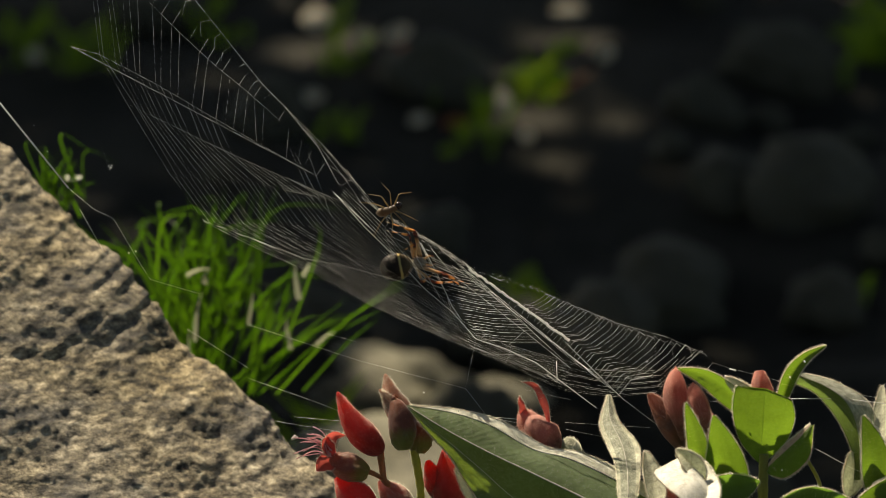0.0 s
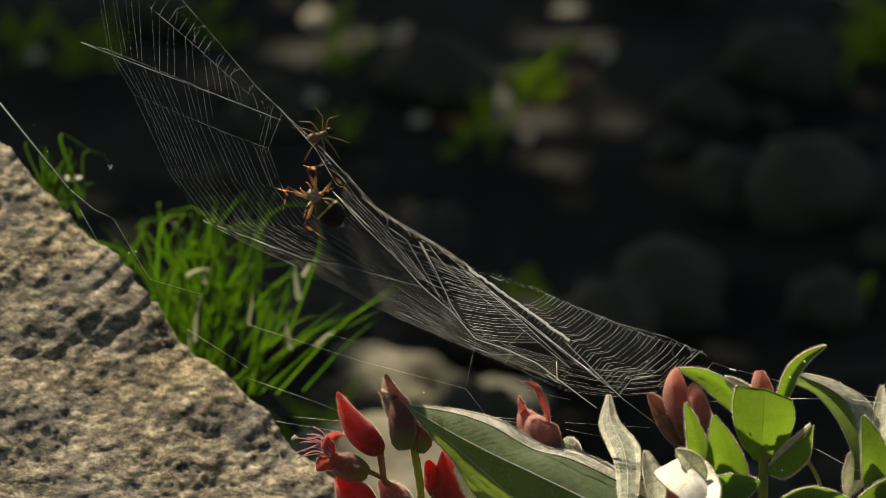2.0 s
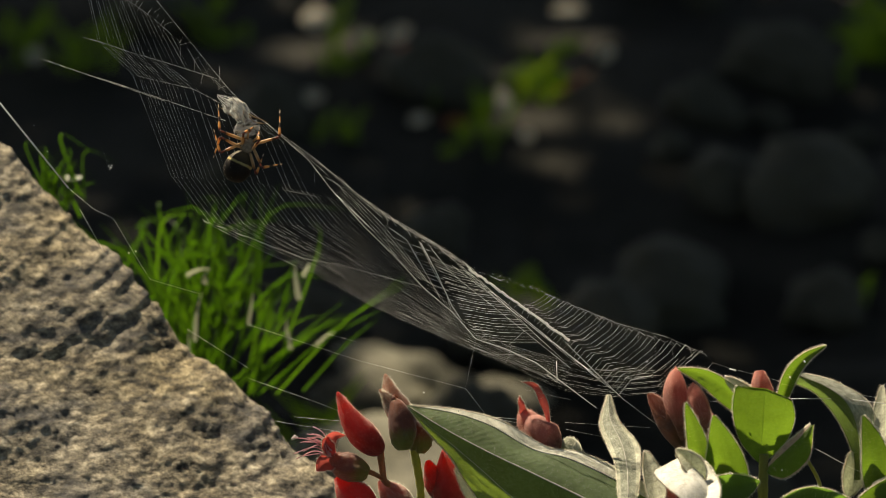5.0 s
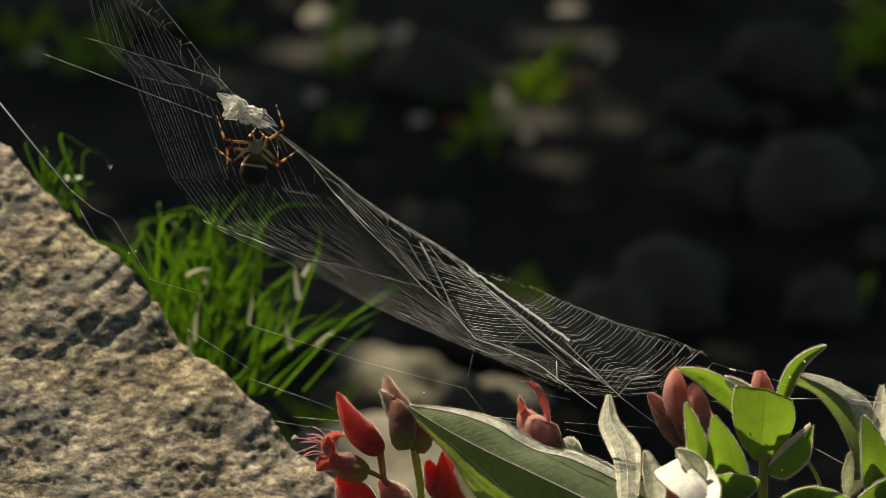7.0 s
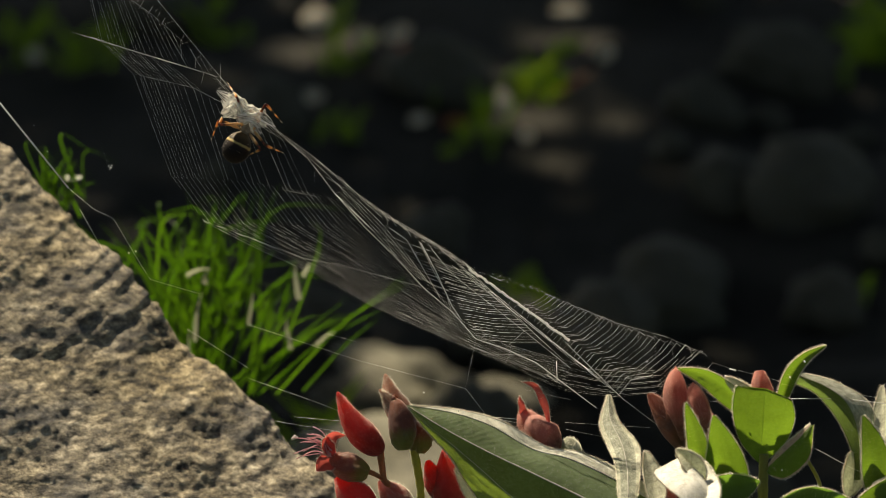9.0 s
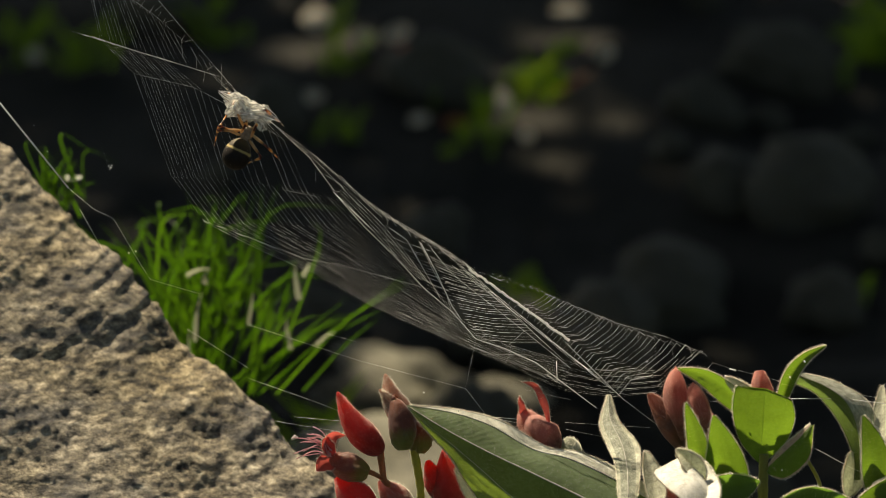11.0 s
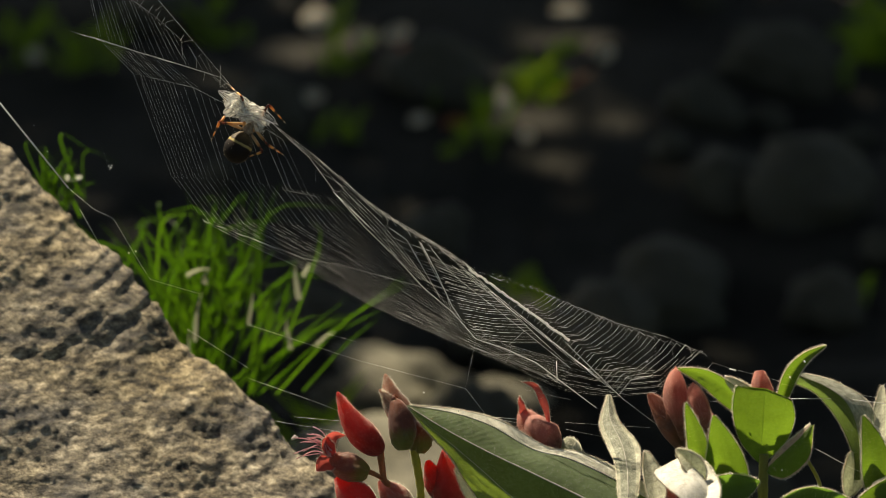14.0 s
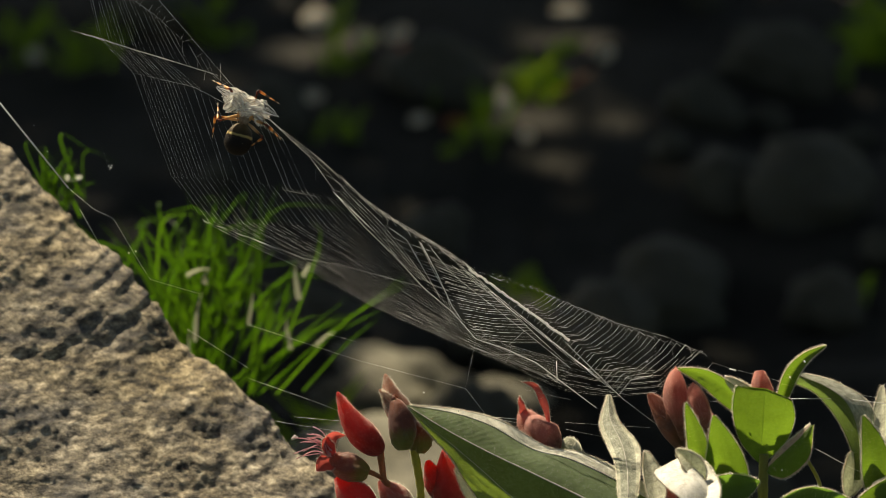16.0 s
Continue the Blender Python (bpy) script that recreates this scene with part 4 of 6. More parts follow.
    leaf3(((1112, 885, -70), (1110, 830, -10), (1100, 785, 40), (1080, 742, 90), (1077, 698, 130)),
          ((1094, 885, -60), (1090, 825, -4), (1076, 790, 50), (1062, 750, 96), (1075, 699, 132)),
          ((1128, 885, -60), (1133, 825, -4), (1128, 785, 50), (1096, 746, 96), (1080, 699, 132)),
          LEAF_FELT, LEAF_SILKY, (0.7, 0.7), 2.6, "pale felted young leaf", 40, 10, 1.0, ((0.0, 0.7),), -5)
    leaf(((1165, 910, -60), (1156, 850, -20), (1142, 798, 15)), 17, LEAF_SILKY, 12, 0.4, 0.9, 1.4, "narrow pale felted leaf")
    leaf3(((1262, 895, -160), (1235, 852, -150), (1200, 838, -130), (1158, 838, -110)),
          ((1228, 908, -190), (1205, 882, -185), (1180, 862, -165), (1160, 842, -112)),
          ((1266, 880, -130), (1252, 846, -110), (1224, 806, -90), (1160, 832, -104)),
          LEAF_WHITE, None, (9, 9), 1.6, "white felted leaf", 36, 10, 0.6, (), 3)
    leaf(((1240, 915, -210), (1243, 862, -130), (1226, 806, -40)), 30, LEAF_WHITE, -18, 0.25, 0.75, 1.6, "white felted leaf", 30, 8, 2)
    leaf(((1245, 855, -120), (1225, 822, -118), (1197, 795, -105)), 16, LEAF_SILKY, 10, 0.5, 0.9, 1.0, "small curled leaf tip")
    leaf(((1245, 870, -10), (1236, 790, -36), (1214, 712, -62)), 19, LEAF_FRESH, -10, 0.4, 0.8, 1.0, "narrow yellow-green leaf")
    leaf(((1285, 880, -14), (1282, 810, -42), (1263, 735, -70)), 38, LEAF_FRESH, -6, 0.35, 0.6, 1.0, "pointed bright green leaf")
    leaf(((1352, 748, 46), (1300, 705, 30), (1250, 668, 20), (1200, 652, 12)), 20, LEAF_FRESH, -22, 0.3, 0.8, 0.9, "long arching yellow-green leaf")
    leaf3(((1346, 820, -8), (1348, 780, -22), (1351, 735, -36), (1353, 697, -46), (1356, 688, -47)),
          ((1340, 818, -4), (1310, 780, -10), (1297, 730, -24), (1301, 690, -36), (1306, 683, -38)),
          ((1354, 818, -4), (1388, 787, -10), (1406, 745, -24), (1402, 712, -36), (1394, 704, -38)),
          LEAF_FRESH, None, (9, 9), 0.6, "rounded bright green leaf lit from behind", 44, 14, 0.25, (), 3)
    leaf(((1374, 740, 50), (1398, 670, 30), (1425, 635, 10), (1462, 612, 0)), 12, LEAF_FRESH, -12, 0.4, 0.75, 0.8, "upright yellow-green leaf")
    leaf3(((1356, 836, -24), (1388, 816, -40), (1418, 786, -54), (1437, 754, -62)),
          ((1360, 840, -20), (1392, 847, -26), (1432, 812, -40), (1440, 752, -58)),
          ((1358, 824, -22), (1384, 792, -36), (1410, 770, -44), (1434, 750, -56)),
          LEAF_FRESH, LEAF_BLUSH, (0.9, 0.6), 1.0, "green leaf with a pinkish felted rim", 36, 12, 0.3, (), 2)
    leaf3(((1412, 664, 30), (1462, 685, 26), (1500, 716, 22), (1519, 770, 26), (1522, 850, 34)),
          ((1404, 677, 34), (1445, 698, 44), (1484, 746, 46), (1508, 802, 44), (1512, 850, 40)),
          ((1420, 660, 36), (1476, 675, 48), (1530, 706, 56), (1547, 740, 50), (1540, 800, 40)),
          LEAF_OLIVE, LEAF_FELT, (9, 0.04), 2.2, "drooping leaf with a grey felted back and an olive underside", 44, 12, 0.8, (), 2)
    leaf(((1548, 880, 0), (1545, 800, -6), (1527, 735, -2)), 25, LEAF_FRESH, 15, 0.3, 0.7, 1.0, "pointed bright green leaf")
    leaf(((1590, 900, -40), (1560, 800, 20), (1562, 682, 80)), 26, LEAF_SILKY, -30, 0.4, 0.8, 1.4, "pale felted leaf")
    leaf(((1500, 960, -30), (1560, 892, -34), (1630, 830, -30)), 34, LEAF_FRESH, -10, 0.3, 0.8, 1.0, "bright green leaf")
    leaf(((1340, 930, -60), (1430, 880, -66), (1530, 900, -60)), 34, LEAF_DEEP, 40, 0.3, 0.9, 2.0, "dark green leaf with a pale hairy rim")
    leaf(((1200, 930, -70), (1270, 875, -74), (1345, 852, -66)), 42, LEAF_DEEP, 25, 0.3, 0.9, 1.2, "dark green leaf with a pale hairy rim")
    rng = random.Random(31)
    for x, y, far in ((1284, 666, 10), (1300, 655, 20), (1398, 668, 2), (1424, 640, -4), (1316, 846, -72), (1384, 832, -46), (812, 727, -10)):
        part("dew_drop", Shape().tube([spot(x, y + 2.2, far - 4), spot(x, y + 1.2, far - 4), spot(x, y - 0.8, far - 4), spot(x, y - 2, far - 4)], [0.3 * STEP, rng.uniform(1.4, 2.2) * STEP, rng.uniform(1.4, 2.2) * STEP, 0.3 * STEP], 7), BAND, shrub, "bright drop of dew")
    leaf(((1352, 715, 10), (1310, 690, 14), (1283, 668, 16)), 12, LEAF_SILKY, 20, 0.4, 0.9, 1.0, "small felted leaf")
    leaf(((1500, 880, 40), (1510, 830, 40), (1505, 800, 40)), 22, LEAF_SILKY, 20, 0.4, 0.9, 1.0, "small felted leaf")


build_shrub()

# ---- orb web ----
def knot(x, y, far=0.0):
    """A place of the web, which hangs almost upright."""
    return spot(x, y, 50 + (far - 50) * 0.4)


HUB = knot(690, 385, 185)
web = thing("orb_web", knot(690, 385, 185), "slanting orb web of fine sunlit silk strung from rock to shrub", "spider web")
# spokes that carry the dense lower net, outer and inner end
SPOKES = (((304, 314, 0), (596, 353, 170)), ((362, 393, 0), (648, 404, 165)), ((548, 482, 0), (690, 448, 160)), ((642, 534, -10), (742, 504, 150)),
          ((775, 594, -20), (806, 556, 120)), ((895, 644, -26), (905, 612, 70)), ((1000, 692, -30), (1010, 640, 40)), ((1097, 703, -30), (1052, 656, 30)), ((1186, 690, -20), (1150, 648, 30)))


def strand(sh, pts, r, rng, beads=0.05, low=0.4, high=0.8):
    """A length of silk through pts with fine beads on it."""
    fine = [pts[0]]
    for a, b in zip(pts, pts[1:]):
        cuts = max(1, int((b - a).length / STEP / 6))
        fine += [a.lerp(b, (i + 1) / cuts) for i in range(cuts)]
    # thick and thin stretches imitate sun glints along the silk
    sh.tube(fine, [r * STEP * (0.55 if rng.random() < 0.6 else rng.uniform(1.0, 2.1)) for _ in fine], 3, False)
    for a, b in zip(pts, pts[1:]):
        n = (b - a).length / STEP * beads
        for _ in range(int(n) + (rng.random() < n % 1)):
            sh.bead(a.lerp(b, rng.random()), rng.uniform(low, high) * STEP)


def build_lower_net():
    rng = random.Random(2)
    sh = Shape()
    turns = 33
    for k in range(turns + 1):
        f = k / turns
        pts = []
        for i, (a, b) in enumerate(SPOKES):
            g = min(1, max(0, f + rng.gauss(0, 0.003)))
            p = knot(*a).lerp(knot(*b), g)
            if i == 0:
                p += UP * 9 * math.sin(math.pi * g) * STEP
            pts.append(p)
        faint = rng.uniform(0.75, 1.1)
        for i, (a, b) in enumerate(zip(pts, pts[1:])):
            if rng.random() < 0.05 or (i >= 4 and k % 3 == 1) or (i >= 6 and k % 2):
                continue
            sag = Vector((0, 0, -1)) * (b - a).length * rng.uniform(0.0, 0.015)
            strand(sh, [a, a.lerp(b, 0.5) + sag, b], faint * rng.uniform(0.07, 0.125), rng, 0.018, 0.3, 0.55)
            sh.bead(a, rng.uniform(0.45, 0.8) * STEP)
    part("lower_net", sh, SILK, web, "dense lower net", kind="stuff")


def build_side_net():
    """Turns that hop over a spoke on one side and kink at the outer spoke on the other."""
    rng = random.Random(3)
    sh = Shape()
    turns = 29
    for k in range(turns + 1):
        f = k / turns
        j = lambda s=1.5: rng.uniform(-s, s)
        a = Vector((1097 - 183 * f ** 0.92 + j(), 698 - 157 * f + j(), -20 + 150 * f))
        c = a + Vector((21 - 12 * f + j(), -26 + 20 * f + j(), 4))
        e = Vector((1213 - 246 * f ** 0.86 + j(2), 612 - 92 * f + j(2), 10 + 130 * f))
        d = e + Vector((-17 + 6 * f + j(), 21 - 12 * f + j(), 2))
        m = c.lerp(d, 0.45) + Vector((0, 5 + 6 * (1 - f), 0))
        tail = e + Vector((9 + j(), 8 + j(), 5))
        r = rng.uniform(0.16, 0.27)
        strand(sh, [knot(*a), knot(*c)], r * 1.15, rng, 0.01)
        if rng.random() > 0.04:
            strand(sh, [knot(*c), knot(*m), knot(*d)], r, rng, 0.02)
        strand(sh, [knot(*d), knot(*e)], r * 1.2, rng, 0.02)
        strand(sh, [knot(*e), knot(*tail)], r * 0.8, rng, 0.03)
        if k % 3 == 0:
            strand(sh, [knot(*tail), knot(*(tail + Vector((j(3), rng.uniform(14, 30), 0))))], 0.1, rng, 0.0)
    # the outermost turns, which run on below the others
    for q in range(5):
        y = 655 + 10 * q
        strand(sh, [knot(1188 + 12 * q, 640 - 4 * q, 0), knot(1172 - 3 * q, y, -5), knot(1110, y + 3, -10), knot(1040 + 6 * q, y - 2, 0)], 0.17, rng, 0.05)
    for p in (((1215, 617, 10), (1231, 622, 10), (1219, 634, 10)), ((1241, 620, 14), (1225, 636, 12), (1208, 648, 8)), ((1241, 620, 14), (1251, 631, 14)), ((1262, 642, 16), (1247, 658, 14)), ((965, 520, 140), (1090, 572, 80), (1178, 596, 40), (1245, 626, 20))):
        strand(sh, [knot(*q) for q in p], 0.17, rng, 0.06)
    part("side_net", sh, SILK, web, "hooked side net", kind="stuff")


def thread(points, r, name="thread", owner=None, beads=0.02, seed=0, matter=None):
    rng = random.Random(seed + int(points[0][0]))
    pts = [knot(*q) for q in points]
    sh = Shape().tube(pts, r * 0.5 * STEP, 5)
    for a, b in zip(pts, pts[1:]):
        for _ in range(int((b - a).length / STEP * beads)):
            sh.bead(a.lerp(b, rng.random()), r * rng.uniform(1.2, 1.8) * STEP if r < 1 else 0.7 * STEP)
    return part(name, sh, matter or SILK, owner or web)


def build_web():
    build_lower_net()
    build_side_net()
    # frame lines: the inner border of the lower net and the lines that run beside it
    border = ((590, 340, 176), (645, 402, 168), (697, 452, 158), (752, 512, 150), (800, 552, 120), (842, 600, 22), (895, 618, 0), (950, 643, -20), (1055, 722, -40))
    for pts, r in ((border, 1.1), (((745, 430, 180), (775, 488, 150), (800, 542, 110), (816, 566, 80)), 0.95), (((742, 428, 182), (768, 482, 152), (790, 520, 112), (798, 548, 80)), 0.6),
                   (((690, 404, 184), (720, 425, 176), (748, 474, 150), (778, 526, 110)), 0.7), (((763, 440, 186), (800, 485, 170), (850, 525, 130), (945, 600, 60), (1010, 652, 0)), 0.65),
                   (((684, 384, 186), (686, 396, 184), (681, 405, 182), (687, 432, 170), (697, 452, 160)), 0.5), (((1000, 605, 88), (1060, 665, 20), (1104, 708, -28)), 0.75),
                   (((842, 600, 20), (834, 640, 14), (824, 688, 10), (640, 640, 20), (440, 575, 30)), 0.26), (((824, 688, 10), (864, 740, -10)), 0.3),
                   (((893, 618, 0), (927, 587, 90)), 0.42), (((985, 640, -10), (986, 676, -28)), 1.3), (((985, 676, -28), (968, 664, -26)), 0.6), (((965, 664, -26), (975, 662, -26)), 0.6),
                   (((832, 612, -10), (872, 628, -10), (930, 628, -10)), 0.36), (((590, 466, 60), (672, 488, 80), (760, 512, 100)), 0.34), (((500, 336, 40), (560, 348, 60)), 0.4),
                   # dashes of extra thickness stand for the glints on one fine line
                   (((362, 392, 0), (374, 396, 2)), 0.8), (((384, 400, 2), (402, 406, 2)), 0.7), (((418, 413, 2), (450, 424, 2)), 0.5), (((450, 424, 2), (484, 438, 2)), 1.2),
                   (((485, 438, 2), (540, 458, 30), (600, 470, 40)), 0.34), (((668, 499, 60), (692, 489, 70)), 0.3)):
        thread(pts, r, "frame_thread", beads=0.03)
    # radii in a bundle from the torn edge down to the shrub, and a fan of turns across them
    rng = random.Random(5)
    radii = Shape()
    for a, b in (((780, 442, 186), (1040, 655, 10)), ((800, 470, 180), (1062, 670, 0)), ((830, 490, 170), (1080, 688, -10)), ((850, 502, 160), (1098, 701, -20)), ((812, 470, 182), (1000, 640, 20)), ((870, 520, 150), (1030, 652, 10)), ((835, 482, 180), (960, 604, 70))):
        strand(radii, [knot(*a), knot(*b)], rng.uniform(0.26, 0.38), rng, 0.03)
    for k in range(26):
        f = min(1, max(0, (k + rng.uniform(-0.3, 0.3)) / 25))
        a, b = Vector((762, 455, 176)).lerp(Vector((846, 600, 24)), f), Vector((836, 486, 178)).lerp(Vector((962, 606, 70)), f ** 1.1)
        strand(radii, [knot(*a), knot(*(a.lerp(b, 0.5) + Vector((0, 3, 0)))), knot(*b)], rng.uniform(0.2, 0.34), rng, 0.02)
    for k in range(17):
        f = (k + rng.uniform(0.1, 0.9)) / 17
        a, b = Vector((668, 408, 168)).lerp(Vector((800, 552, 120)), f), Vector((764, 444, 180)).lerp(Vector((816, 564, 84)), f)
        strand(radii, [knot(*a), knot(*(a.lerp(b, 0.5) + Vector((0, 3, 0)))), knot(*b)], rng.uniform(0.12, 0.22), rng, 0.02)
    for k in range(5):
        f = (k + 0.7) / 6
        a, b = Vector((612, 330, 174)).lerp(Vector((600, 352, 174)), f), Vector((760, 500, 140)).lerp(Vector((735, 492, 150)), f)
        m = Vector((688, 405, 184)).lerp(Vector((650, 408, 168)), f)
        strand(radii, spline([knot(*a), knot(*m), knot(*b)], 8), rng.uniform(0.17, 0.3), rng, 0.02)
    part("radii", radii, SILK, web, "bundle of radial lines", kind="stuff")
    # torn silk matted along the upper edge
    mat = Shape()
    edge = [Vector(q) for q in ((640, 350, 182), (690, 385, 186), (740, 416, 188), (790, 446, 190), (836, 478, 190))]
    for _ in range(160):
        u = rng.random() ** 0.8 * 3.999
        p = edge[int(u)].lerp(edge[int(u) + 1], u % 1)
        l = rng.uniform(2, 9)
        a = math.atan2(0.62, 1) + rng.gauss(0, 0.3)
        s = rng.gauss(0.5 * u, 0.9 + 0.9 * u)
        q = p + Vector((-0.5 * s, 0.8 * s if s > 0 else 0.3 * s, rng.uniform(-6, 6)))
        strand(mat, [knot(*q), knot(*(q + Vector((math.cos(a) * l, math.sin(a) * l, rng.uniform(-4, 4)))))], rng.uniform(0.1, 0.26), rng, 0.05)
    for _ in range(46):
        f = rng.random()
        mat.bead(knot(836 + 130 * f, 476 + 42 * f + rng.uniform(-4, 4), 190 - 40 * f), rng.uniform(0.4, 0.9) * STEP)
    for k in range(3):
        strand(mat, spline([knot(640, 347 + 2 * k, 182), knot(690, 383 + 2.4 * k, 186), knot(740, 413 + 2 * k, 188), knot(790, 443 + 2 * k, 190), knot(834, 474 + k, 190)], 12), 0.18, rng, 0.05)
    for a, b in (((724, 413), (727, 420)), ((814, 477), (830, 483)), ((868, 489), (886, 497)), ((745, 418), (772, 432))):
        strand(mat, [knot(*a, 186), knot(*b, 186)], 0.5, rng, 0.0)
    part("torn_edge", mat, SILK, web, "torn and matted upper edge", kind="stuff")
    # the white zigzag band
    pts = []
    for i in range(53):
        f = i / 52
        w = rng.choice((1.2, 0.4, -0.5, -1.2)) * rng.uniform(0.3, 1.2)
        pts.append(knot(830 + 178 * f + w * 0.7, 476 + 127 * f - w, 190 - 98 * f))
    part("zigzag_band", Shape().tube(pts, [rng.uniform(1.3, 2.9) * STEP for _ in pts], 6).ribbon(pts, [rng.uniform(1.8, 3.2) * STEP for _ in pts]), BAND, web, "thick white zigzag silk band")
    spurs = Shape()
    for k in range(10):
        f = k / 9
        p = knot(905 + 100 * f, 530 + 72 * f, 150 - 60 * f)
        strand(spurs, [p, p + (RIGHT * -rng.uniform(3, 7) - UP * rng.uniform(5, 11)) * STEP], 0.16, rng, 0.0)
        if k % 2:
            strand(spurs, [p, p + (RIGHT * rng.uniform(3, 6) + UP * rng.uniform(2, 4)) * STEP], 0.2, rng, 0.0)
    part("spurs", spurs, SILK, web, "short threads beside the band", kind="stuff")
    # guy threads to rock and shrub
    # the first, a thin thread, is widened and whitened to imitate its sun glare
    for pts, r in ((((-40, 136, 10), (5, 189, 10), (121, 333, 20)), 3.4), (((121, 333, 20), (168, 372, 25), (200, 386, 25), (250, 470, 30), (266, 495, 30), (356, 521, 40)), 0.35), (((141, 370, 40), (182, 443, 60)), 0.4),
                   (((330, 582, 30), (440, 652, 30)), 0.34), (((440, 670, 10), (560, 712, 10), (600, 728, 10)), 0.3), (((520, 738, 0), (620, 747, 0)), 0.45), (((485, 745, 0), (525, 752, 0), (625, 768, 0)), 0.3),
                   (((865, 738, -5), (915, 742, 0)), 0.8), (((865, 738, -5), (915, 749, 0)), 0.5), (((1000, 748, 20), (1150, 757, 20)), 0.22), (((1105, 708, -28), (1160, 750, -20), (1195, 784, -10)), 0.3), (((1262, 642, 40), (1292, 652, 30), (1400, 680, 20), (1560, 705, 15)), 0.24),
                   (((1291, 653, 30), (1303, 656, 30)), 2.4), (((1400, 706, 10), (1495, 706, 10), (1580, 716, 12)), 1.1), (((1445, 795, 0), (1500, 825, 0), (1580, 862, 0)), 0.45), (((1200, 705, 10), (1280, 712, 5)), 0.4),
                   (((1247, 668, 8), (1241, 690, 5), (1245, 712, 5), (1257, 728, 0)), 0.5), (((575, 590, 30), (630, 605, 30)), 0.25), (((1000, 760, 20), (1090, 778, 20)), 0.2), (((930, 690, 20), (1010, 708, 20)), 0.2)):
        thread(pts, r, "guy_thread", matter=BAND if r > 1 else SILK, beads=0.0 if r > 2 else 0.03)
    for x, y, r in ((196, 297, 2), (192, 294, 1.2), (198, 293, 1.4), (194, 300, 1), (180, 262, 0.7), (184, 272, 0.7), (188, 284, 0.8), (1145, 640, 2.5), (750, 695, 2), (240, 445, 2), (228, 448, 1.5), (60, 222, 1), (84, 268, 1.2)):
        part("speck", Shape().bead(knot(x, y, 20), r * STEP), SILK, web)


build_web()


# The upper net: loose threads that sink as the spider cuts the line above them.
# Each row of the net by its turn 0 to 1, at the times in NET_TIMES.
NET_LAST = ((0, 304, 314), (0.3, 390, 318), (0.52, 455, 325), (0.68, 500, 334), (1, 596, 353))
NET_STATES = (
    (((0, 155, -50), (0.25, 248, -12), (0.38, 302, 42), (0.5, 356, 96), (0.65, 408, 138), (0.8, 466, 186), (1, 575, 288)),
     ((0, 174, 96), (0.33, 282, 152), (0.66, 400, 222), (1, 560, 312)),
     ((0, 225, 184), (0.33, 316, 228), (0.66, 424, 280), (1, 572, 344)), NET_LAST),
    (((0, 165, -45), (0.25, 250, 0), (0.4, 303, 45), (0.5, 330, 68), (0.65, 372, 105), (0.8, 420, 150), (1, 495, 212)),
     ((0, 190, 88), (0.33, 280, 124), (0.66, 385, 168), (1, 495, 212)),
     ((0, 237, 168), (0.33, 310, 198), (0.66, 390, 232), (1, 475, 263)), ((0, 304, 314), (0.33, 355, 316), (0.66, 432, 322), (1, 500, 334))),
    (((0, 155, -55), (0.3, 232, 5), (0.45, 300, 60), (0.62, 350, 105), (0.8, 400, 150), (1, 455, 200)),
     ((0, 180, 90), (0.33, 270, 132), (0.66, 360, 172), (1, 460, 215)),
     ((0, 227, 163), (0.5, 340, 210), (1, 450, 243)), ((0, 304, 314), (0.5, 395, 318), (1, 490, 332))),
    (((0, 148, -50), (0.25, 190, 0), (0.45, 228, 42), (0.6, 252, 66), (0.8, 300, 115), (1, 350, 155)),
     ((0, 180, 99), (0.5, 290, 142), (1, 400, 178)),
     ((0, 213, 180), (0.5, 290, 214), (1, 385, 252)), ((0, 304, 314), (0.5, 372, 317), (1, 445, 324))),
    (((0, 146, -40), (0.3, 195, -18), (0.5, 225, 0), (0.7, 264, 26), (0.85, 318, 74), (1, 388, 138)),
     ((0, 172, 73), (0.3, 235, 94), (0.62, 290, 110), (1, 388, 141)),
     ((0, 235, 133), (0.4, 300, 148), (0.62, 352, 160), (1, 500, 250)), ((0, 304, 314), (0.4, 362, 317), (0.62, 407, 319), (1, 545, 343))))
NET_TIMES = (0.0, 2.0, 3.0, 3.5, 4.0, 16.0)
NET_KEYS = (0.0, 0.4, 0.7, 1.0, 1.4, 2.0, 2.25, 2.5, 2.75, 3.0, 3.25, 3.5, 3.75, 4.0, 6.5, 7.5, 8.5, 8.8, 11.5, 12.5, 13.5, 14.5, 16.0)
NET_DEPTH = ((20, 120), (0, 125), (0, 130), (0, 165))
net_threads = []


def net_place(row, f, t):
    """Where turn f of a row of the net is at time t."""
    k = max(i for i in range(5) if NET_TIMES[i] <= t)
    g = 0.0 if k == 4 else (t - NET_TIMES[k]) / (NET_TIMES[k + 1] - NET_TIMES[k])
    g = g * g * (3 - 2 * g)
    sx, sy = between(((0.0, 0, 0), (0.4, 3, 2), (0.7, 16, -16), (1.0, 26, -22), (1.4, 8, -6), (2.0, 0, 0), (6.5, 0, 0), (9.0, 2, -3), (11.5, 4, -4), (12.5, 0, 0), (13.5, 4, -8), (14.5, 0, 0), (16.0, 2, -6)), t)
    give = (1.0, 1.0, 0.6, 0.0)[row]
    a, b = along(NET_STATES[k][row], f), along(NET_STATES[min(k + 1, 4)][row], f)
    d0, d1 = NET_DEPTH[row]
    return knot(a[0] + (b[0] - a[0]) * g + sx * give, a[1] + (b[1] - a[1]) * g + sy * give, d0 + (d1 - d0) * f)


